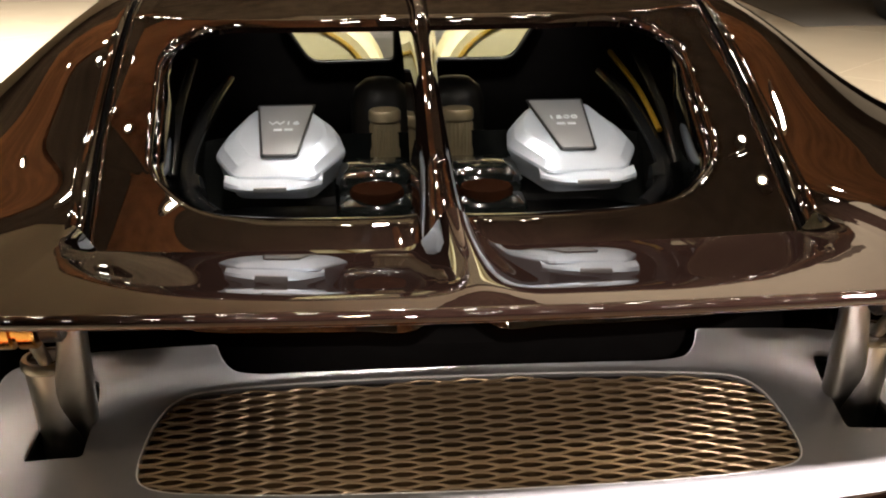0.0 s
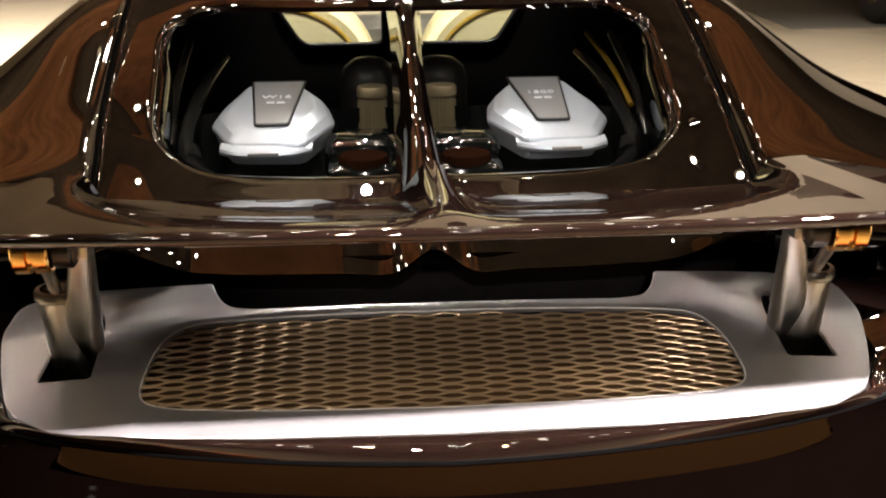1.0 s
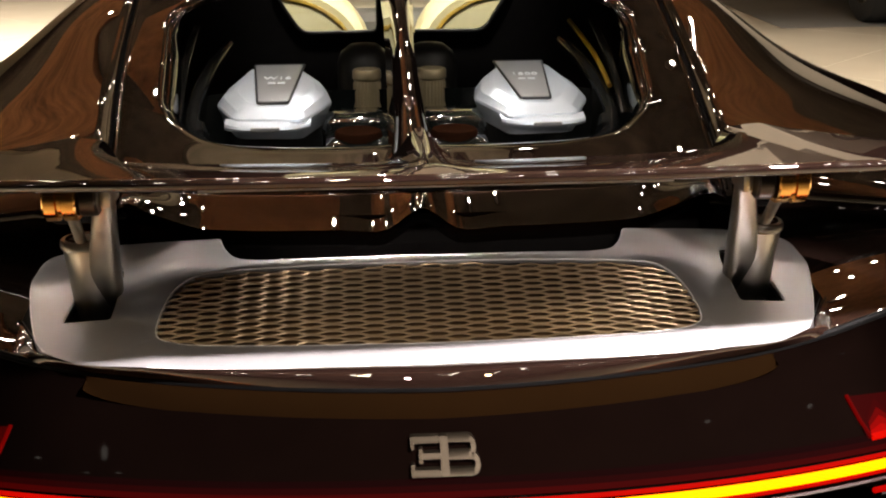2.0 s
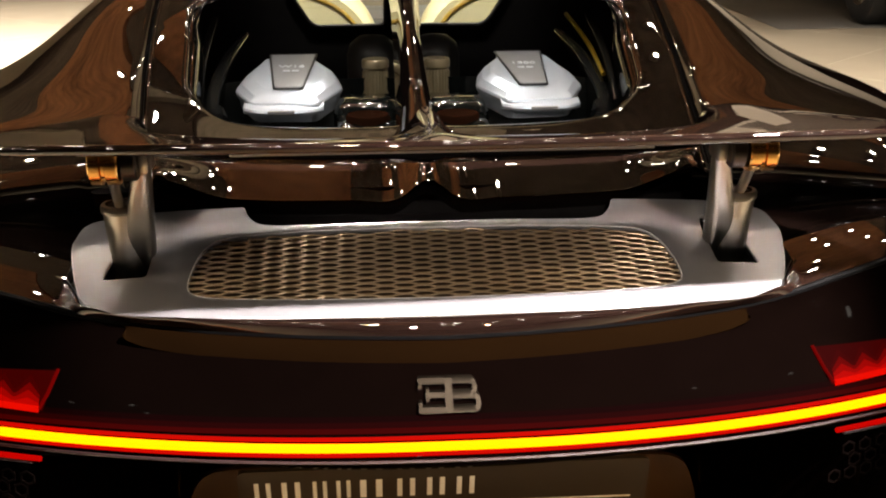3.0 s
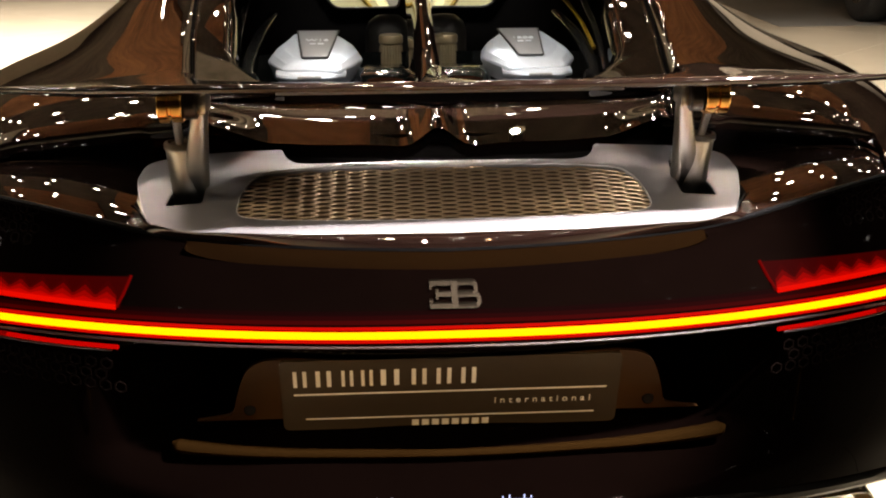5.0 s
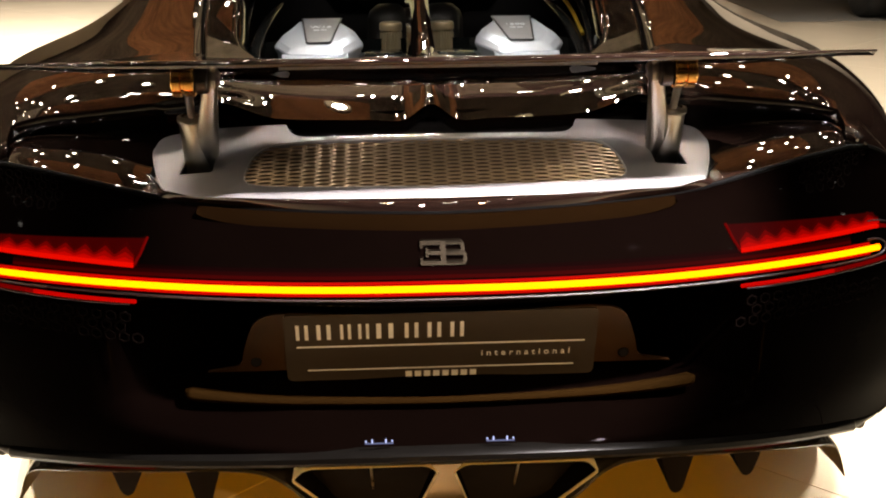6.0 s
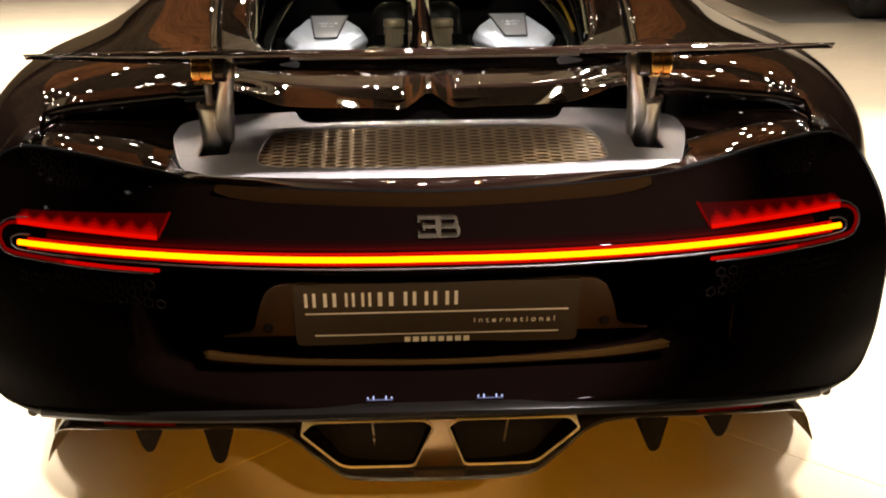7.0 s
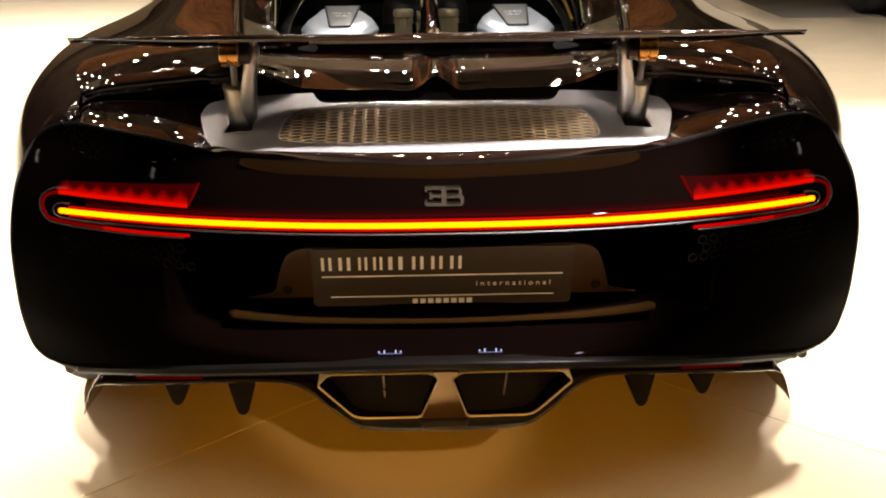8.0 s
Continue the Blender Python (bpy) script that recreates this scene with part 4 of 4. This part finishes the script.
for s in (1, -1):
    # Reflector, no lamp: weak emission stands in for its red shine.
    part("reflector_strip", sheet([[(s * x, fas_y(x, fas_bottom(x)) + 0.045, fas_bottom(x) + dz) for dz in (-0.046, -0.022)] for x in [0.50 + 0.02 * k for k in range(9)]]), TOOTH[3], diffuser, "dim red reflector strip with its shine put in as glow")
    for x, w, d in ((0.425, 0.032, 0.085), (0.573, 0.03, 0.06)):
        z0 = ramp(x, [0.33, 0.42, 0.58], [0.378, 0.370, 0.340])
        prof = rounded([(-w, 0.0, 0), (w, 0.0, 0), (w * 0.35, -d, 0), (-w * 0.3, -d, 0)], [0.002, 0.002, 0.018, 0.018])
        y0 = dif_y(x) + 0.02
        bm = bmesh.new()
        f = [(s * (x + p.x), y0, z0 + p.y) for p in prof]
        b = [(s * (x + p.x * 0.7), y0 + 0.25, z0 - 0.02 + p.y * 0.8) for p in prof]
        sheet([f, b], True, bm)
        cap(bm, f)
        part("fin", bm, VOID, diffuser)
    bm = lathe([(0.0, 0.0), (0.010, 0.0), (0.012, 0.004), (0.012, 0.015)], 16, "y")
    hole = part("tow_hole", bm, BLACK, car)
    hole.location = (s * 0.835, 0.262, 0.318)


def ex_y(z):
    return -0.068 + (0.412 - z) * 0.74


exhaust = thing("exhaust", "twin trapezoid exhaust outlet with a gold titanium frame", "")
exhaust.parent = car
for s in (1, -1):
    hexa = rounded([(0.012, 0.425, 0), (0.03, 0.447, 0), (0.232, 0.447, 0), (0.257, 0.412, 0), (0.186, 0.298, 0), (0.047, 0.297, 0)], [0.008, 0.012, 0.012, 0.008, 0.022, 0.012], 4)
    hexa = [Vector((s * p.x, ex_y(p.y), p.y)) for p in hexa]
    mid = sum(hexa, Vector()) / len(hexa)
    ins = [mid + (p - mid) * 0.975 for p in hexa]
    rows = [[p + Vector((0, 0.09, 0)) for p in hexa], hexa, [p + Vector((0, -0.005, 0.0)) for p in [mid + (q - mid) * 0.992 for q in hexa]], ins, [p + Vector((0, 0.004, 0)) for p in ins]]
    tip = part("outlet", sheet(rows, True), EXRIM, exhaust)
    bm = sheet([[p + Vector((0, 0.003, 0)) for p in [mid + (q - mid) * 0.976 for q in hexa]], [p + Vector((0, 0.22, 0.03)) for p in [mid + (q - mid) * 0.8 for q in hexa]]], True)
    cap(bm, [p + Vector((0, 0.2, 0.03)) for p in [mid + (q - mid) * 0.8 for q in hexa]])
    part("bore", bm, BORE, tip, "dark hollow of the exhaust outlet")
    part("splitter", tube([(s * 0.125, ex_y(0.44) + 0.03, 0.44), (s * 0.122, ex_y(0.31) + 0.03, 0.315)], 0.0022, 8), CHROME, tip)
post = bmesh.new()
prof = [(-0.012, 0.425), (-0.026, 0.45), (0.026, 0.45), (0.012, 0.425), (0.047, 0.297), (-0.047, 0.297)]
f = [(x, ex_y(z) - 0.004, z) for x, z in prof]
b = [(x, ex_y(z) + 0.1, z) for x, z in prof]
sheet([f, b], True, post)
cap(post, f)
part("centre_post", post, EXGOLD, exhaust)

# wheels
for x in (0.845, -0.845):
    for y in (1.0, 3.71):
        wheel = thing("wheel", "", "")
        wheel.parent = car
        wheel.location = (x, y, 0.345)
        tyre = part("tyre", lathe([(0.24, -0.15), (0.30, -0.16), (0.335, -0.15), (0.345, -0.12), (0.345, 0.12), (0.335, 0.15), (0.30, 0.16), (0.24, 0.15)], 40, "x"), TYRE, wheel)
        part("rim", lathe([(0.0, 0.05 if x > 0 else -0.05), (0.06, 0.07 if x > 0 else -0.07), (0.2, 0.05 if x > 0 else -0.05), (0.24, 0.14 if x > 0 else -0.14), (0.24, -0.14 if x > 0 else 0.14)], 40, "x"), CHROME, wheel)

# ---- engine bay ----
bay = part("engine_bay", sheet([[(p.x * k, 1.0 + (p.y - 1.0) * k2, z) for p in inner] for k, k2, z in ((1.0, 1.0, 0.955), (1.02, 1.05, 0.90), (0.99, 1.02, 0.82))], True), LINER, car, "black engine bay liner")
rim_rows = []
for p in inner:
    ease = 0.15 + 0.85 * (1 - smooth(p.y, 1.0, 1.16))
    rim_rows.append([(p.x * k, 1.0 + (p.y - 1.0) * k, hatch_z(p.x, p.y) - 0.009 - d * (1 - smooth(p.y, 1.0, 1.16))) for k, d in ((1.0, 0.0), (1 - 0.012 * ease, 0.001), (1 - 0.03 * ease, 0.01), (1 - 0.045 * ease, 0.026), (1 - 0.052 * ease, 0.05))])
rim_rows.append(rim_rows[0])
part("bay_rim", sheet(rim_rows), BAYRIM, bay, "glossy black rolled edge of the engine bay")
part("bay_floor", box((0.9, 1.1, 0.02), (0, 1.2, 0.80)), BLACK, bay)


def engine_cover(s):
    cover = thing("engine_cover", "faceted satin silver intake cover in the engine bay", "")
    cover.parent = car
    outline = [(0.303, 0.900), (0.178, 0.888), (0.133, 1.05), (0.146, 1.17), (0.190, 1.29), (0.315, 1.29), (0.343, 1.12), (0.346, 1.04)]
    mid = Vector((0.238, 1.08, 0))
    base = [Vector((x, y, 0)) for x, y in outline]

    def ring(k, z, tilt=0.0, r=0.02):
        pts = rounded([mid + (p - mid) * k for p in base], r, 3)
        return [(s * p.x, p.y, z + tilt * (p.y - 1.0)) for p in pts]

    rows = [ring(0.90, 0.93), ring(0.95, 0.952), ring(0.99, 0.960), ring(1.0, 0.965), ring(0.985, 0.969), ring(0.88, 0.9795, 0.03), ring(0.72, 0.986, 0.07), ring(0.66, 0.987, 0.07)]
    bm = sheet(rows, True)
    cap(bm, rows[-1])
    part("shell", bm, COVER, cover).data.set_sharp_from_angle(angle=radians(17))
    trap = rounded([(0.263, 0.952, 0), (0.209, 0.952, 0), (0.190, 1.24, 0), (0.288, 1.24, 0)], [0.008, 0.008, 0.003, 0.003], 4)

    def top(p):
        return 0.9885 + 0.07 * (p.y - 1.0)

    m = sum(trap, Vector()) / len(trap)
    bm = bmesh.new()
    f = [(s * p.x, p.y, top(p) + 0.003) for p in [m + (q - m) * 0.95 for q in trap]]
    b = [(s * p.x, p.y, top(p) - 0.01) for p in [m + (q - m) * 0.95 for q in trap]]
    sheet([f, b], True, bm)
    cap(bm, f)
    inset = part("inset_plate", bm, COVERGREY, cover, "grey inset plate with raised lettering")
    part("groove", tube([(s * p.x, p.y, top(p) + 0.001) for p in trap], 0.0022, 6, True), BLACK, cover)
    # flange under the rear edge
    rows = []
    for k in range(21):
        x = 0.168 + (0.318 - 0.168) * k / 20
        e = abs((x - 0.243) / 0.075) ** 3
        rows.append([(s * x, 0.895 + 0.03 * e, 0.966), (s * x, 0.868 + 0.035 * e, 0.9605), (s * x, 0.864 + 0.035 * e, 0.956), (s * x, 0.866 + 0.035 * e, 0.951), (s * x, 0.89 + 0.03 * e, 0.946)])
    part("flange", sheet(rows), COVER, cover)
    part("clip", box((0.05, 0.006, 0.008), (s * 0.245, 0.864, 0.9575), 0.002), COVERGREY, cover)
    word = bpy.data.curves.new("lettering", "FONT")
    word.body = "W16" if s < 0 else "1500"
    word.size, word.extrude, word.align_x = 0.026, 0.0008, "CENTER"
    ob = new("lettering", word)
    ob.parent = cover
    word.materials.append(WHITE)
    ob.matrix_world = pose(s * 0.237, 1.115, 0.9885 + 0.07 * 0.115 + 0.004, 4.0, 0, 0)
    for k in range(2):
        part("badge_bar", box((0.014, 0.012, 0.002), (s * 0.237 - 0.009 + 0.018 * k, 1.085, 0.9885 + 0.07 * 0.085 + 0.004), 0.001), WHITE, cover)


engine_cover(1)
engine_cover(-1)

for s in (1, -1):
    rows = []
    for z, r in ((0.86, 0.027), (0.965, 0.027), (0.972, 0.0255), (0.976, 0.029), (0.99, 0.029), (0.994, 0.026), (0.994, 0.0)):
        flute = 0.0012 if z < 0.97 else 0.0
        rows.append([(s * 0.066 + (r + flute * math.cos(24 * t)) * math.cos(t), 1.25 + (r + flute * math.cos(24 * t)) * math.sin(t), z) for t in [2 * math.pi * q / 96 for q in range(96)]])
    part("reservoir", sheet(rows, True), BRASSDIM, bay, "fluted metal canister")
    dome = part("dome", lathe([(0.0, 0.05), (0.03, 0.046), (0.05, 0.03), (0.058, 0.006), (0.058, -0.08)], 28), BLACK, bay, "black rounded housing behind the canister")
    dome.location = (s * 0.07, 1.40, 0.975)
    tank = part("expansion_tank", box((0.125, 0.10, 0.10), (s * 0.085, 0.915, 0.881), 0.018), LINER, bay, "black tank beside the spine")
    part("tank_top", box((0.128, 0.13, 0.12), (s * 0.087, 1.02, 0.893), 0.022), LINER, tank)
    c = part("filler_cap", lathe([(0.0, 0.004), (0.030, 0.004), (0.034, 0.006), (0.039, 0.006), (0.042, 0.002), (0.043, -0.012)], 28), REDCAP, tank, "brown filler cap")
    c.location = (s * 0.085, 0.915, 0.936)
    part("hose", tube(curve([(s * 0.36, 1.42, 1.02), (s * 0.38, 1.25, 0.995), (s * 0.395, 1.10, 0.95), (s * 0.38, 0.98, 0.92), (s * 0.33, 0.90, 0.905)], 6), 0.014, 10), CARBON, bay)
    part("hose", tube(curve([(s * 0.42, 1.40, 1.06), (s * 0.425, 1.2, 1.0), (s * 0.42, 1.05, 0.93)], 6), 0.009, 10), CARBON, bay)
    part("coupling", tube([(s * 0.385, 1.02, 0.925), (s * 0.375, 0.98, 0.915)], 0.022, 16), CARBON, bay)
part("edge_strip", tube(curve([(0.37, 1.40, 1.065), (0.395, 1.25, 1.02), (0.405, 1.12, 0.975)], 6), 0.005, 8), YELLOW, bay, "thin yellow strip along the bay wall")

# bulkhead with the two rear windows
opening = rounded([(0.036, 1.014, 0), (0.212, 1.012, 0), (0.268, 1.10, 0), (0.275, 1.17, 0), (0.036, 1.17, 0)], [0.016, 0.024, 0.03, 0.01, 0.01])
bm = plane_fill([[Vector(p) for p in ((-0.55, 0.56, 0), (0.55, 0.56, 0), (0.55, 1.165, 0), (0.46, 1.2, 0), (-0.46, 1.2, 0), (-0.55, 1.165, 0))], opening, [Vector((-p.x, p.y, 0)) for p in reversed(opening)]])
ext = bmesh.ops.extrude_face_region(bm, geom=bm.faces[:])
for v in (g for g in ext["geom"] if isinstance(g, bmesh.types.BMVert)):
    v.co.z = 0.03
bmesh.ops.transform(bm, matrix=Matrix.Translation((0, 1.675, 0)) @ Matrix.Rotation(radians(90), 4, "X"), verts=bm.verts)
bulk = part("bulkhead", bm, VOID, car, "black bulkhead with two rounded rear windows")
for s in (1, -1):
    part("window_seal", tube([(s * p.x, 1.644, p.y) for p in opening], 0.0035, 6, True), BLACK, bulk)
    part("pane", sheet([[(s * x, 1.66, z) for x in (0.036, 0.275)] for z in (1.01, 1.17)]), GLASS, bulk, "clear rear window pane").visible_shadow = False
for s in (1, -1):
    seat = thing("seat", "cream leather sports seat", "")
    seat.parent = car
    arch = [(s * (0.285 - 0.235 * math.cos(t)), 0.945 + 0.17 * math.sin(t)) for t in [math.pi * q / 24 for q in range(25)]]
    arch = [(arch[0][0], 0.5)] + arch + [(arch[-1][0], 0.5)]
    shell = [[(s * 0.285 + (x - s * 0.285) * k, y, 0.8 + (z - 0.8) * k) for x, z in arch] for k, y in ((0.93, 1.70), (0.985, 1.707), (1.0, 1.725), (1.0, 1.81), (0.95, 1.84))]
    shell = [[(x, y + 0.8 * max(0.0, z - 0.93), z) for x, y, z in row] for row in shell]
    bm = sheet(shell)
    cap(bm, shell[0])
    cap(bm, shell[-1])
    back = part("backrest", bm, CREAM, seat)
    part("piping", tube([(s * 0.285 + (x - s * 0.285) * 0.86, 1.698 + 0.8 * max(0.0, 0.8 + (z - 0.8) * 0.86 - 0.93), 0.802 + (z - 0.8) * 0.86) for x, z in arch[1:-1]], 0.006, 8), YELLOW, back)
    part("cushion", box((0.44, 0.5, 0.16), (s * 0.28, 2.3, 0.45), 0.05), CREAM, seat)
part("dashboard", box((1.2, 0.3, 0.44), (0, 2.95, 0.68), 0.06), GREYTRIM, car)
part("steering_wheel", tube([(-0.32 + 0.17 * math.cos(t), 2.66, 0.74 + 0.17 * math.sin(t)) for t in [2 * math.pi * q / 32 for q in range(32)]], 0.014, 8, True), BLACK, car)

# ---- lamps in the ceiling ----
random.seed(4)


def downlight(x, y):
    lampo = thing("downlight", "small round recessed ceiling spotlight, lit", "downlight", "ceiling spotlights", at=(x, y, 3.262))
    part("bulb", lathe([(0.0, -0.012), (0.02, -0.012), (0.022, 0.0)], 10), SPOTGLOW, lampo)
    part("ring", lathe([(0.022, -0.014), (0.036, -0.014), (0.039, 0.04)], 14), CHROME, lampo)
    return lampo


first_lamp = downlight(0.02, 6.4)
for x in [-3.4 + 0.45 * k for k in range(16)]:
    for y in [-2.6 + 0.48 * k for k in range(16)]:
        if (abs(x) < 1.2 and -1.0 < y < 0.6) or random.random() < 0.2:
            continue
        copy_thing(first_lamp, pose(x + random.uniform(-0.13, 0.13), y + random.uniform(-0.15, 0.15), 3.262))
for x, y, w, dd, brown in ((-2.75, 2.2, 1.0, 2.3, 0), (-1.65, 1.0, 0.9, 3.4, 1), (-0.55, 2.8, 1.0, 1.9, 1), (0.55, 1.0, 0.9, 2.2, 0), (1.65, 2.2, 1.0, 3.0, 1), (2.75, 0.4, 0.9, 2.4, 0), (3.85, 2.8, 1.0, 3.0, 1), (-3.85, 0.6, 0.9, 2.6, 1),
                       (-2.2, 5.6, 2.6, 2.2, 1), (0.0, 4.9, 1.3, 1.2, 0), (0.3, 6.6, 1.6, 1.4, 0), (2.4, 5.4, 2.4, 2.4, 1), (-0.55, -1.4, 1.0, 1.6, 1), (1.65, -1.5, 0.9, 1.4, 0), (-2.75, -1.6, 0.9, 1.4, 1)):
    tagged(part("ceiling_panel", box((w, dd, 0.04), (x, y, 3.285), 0.01), (CEILGREY, CEILBROWN, CEILBEIGE)[brown], None), "flat %s ceiling panel" % ("grey", "brown", "beige")[brown], "ceiling panel", kind="structure")

# ---- parked vehicle far behind ----
van = thing("parked_vehicle", "dark parked vehicle at the far side of the hall", "car")
for wx, wy in ((4.27, 8.95), (5.91, 8.95), (4.27, 11.7), (5.91, 11.7)):
    wheel = thing("wheel", "", "")
    wheel.parent = van
    wheel.location = (wx, wy, 0.37)
    part("tyre", lathe([(0.2, -0.12), (0.30, -0.13), (0.345, -0.11), (0.36, -0.08), (0.36, 0.08), (0.345, 0.11), (0.30, 0.13), (0.2, 0.12)], 40, "x"), TYRE, wheel)
    part("rim", lathe([(0.0, -0.06), (0.19, -0.08), (0.21, -0.12)], 30, "x"), CHROME, wheel)
section = [(9.25 - 0.85, 0.45), (9.25 - 0.82, 0.85), (9.25 - 0.6, 0.98), (9.25 - 0.2, 1.5), (11.0, 1.58), (11.7, 1.05), (12.7, 0.95), (12.9, 0.6), (12.85, 0.38), (8.45, 0.38)]
rows = [[(x - 0.09, y - 0.3, 0.38 + (z - 0.38) * k) for y, z in section] for x, k in ((4.24, 0.9), (4.27, 1.0), (6.09, 1.0), (6.12, 0.9))]
bm = sheet(rows, True)
cap(bm, rows[0])
cap(bm, rows[-1])
part("body", bm, PAINT, van)

# ---- floor slabs, laid diagonally ----
slab_me = None
S = 1.9
GAP = 0.003
r2 = math.sqrt(0.5)
c0 = Vector((0.1915, 1.2765, 0))
for i in range(-7, 7):
    for j in range(-7, 7):
        u, v = (i + 0.5) * S, (j + 0.5) * S
        x, y = c0.x + (u - v) * r2, c0.y + (u + v) * r2
        if abs(x) > 12 or not -10 < y < 13:
            continue
        if slab_me is None:
            one = part("slab", box((S - GAP, S - GAP, 0.01), bevel=0.001), FLOOR, floor, smooth=False)
            slab_me = one.data
        else:
            one = new("slab", slab_me)
            one.parent = floor
        one.matrix_world = pose(x, y, -0.004, 0, 0, 45)
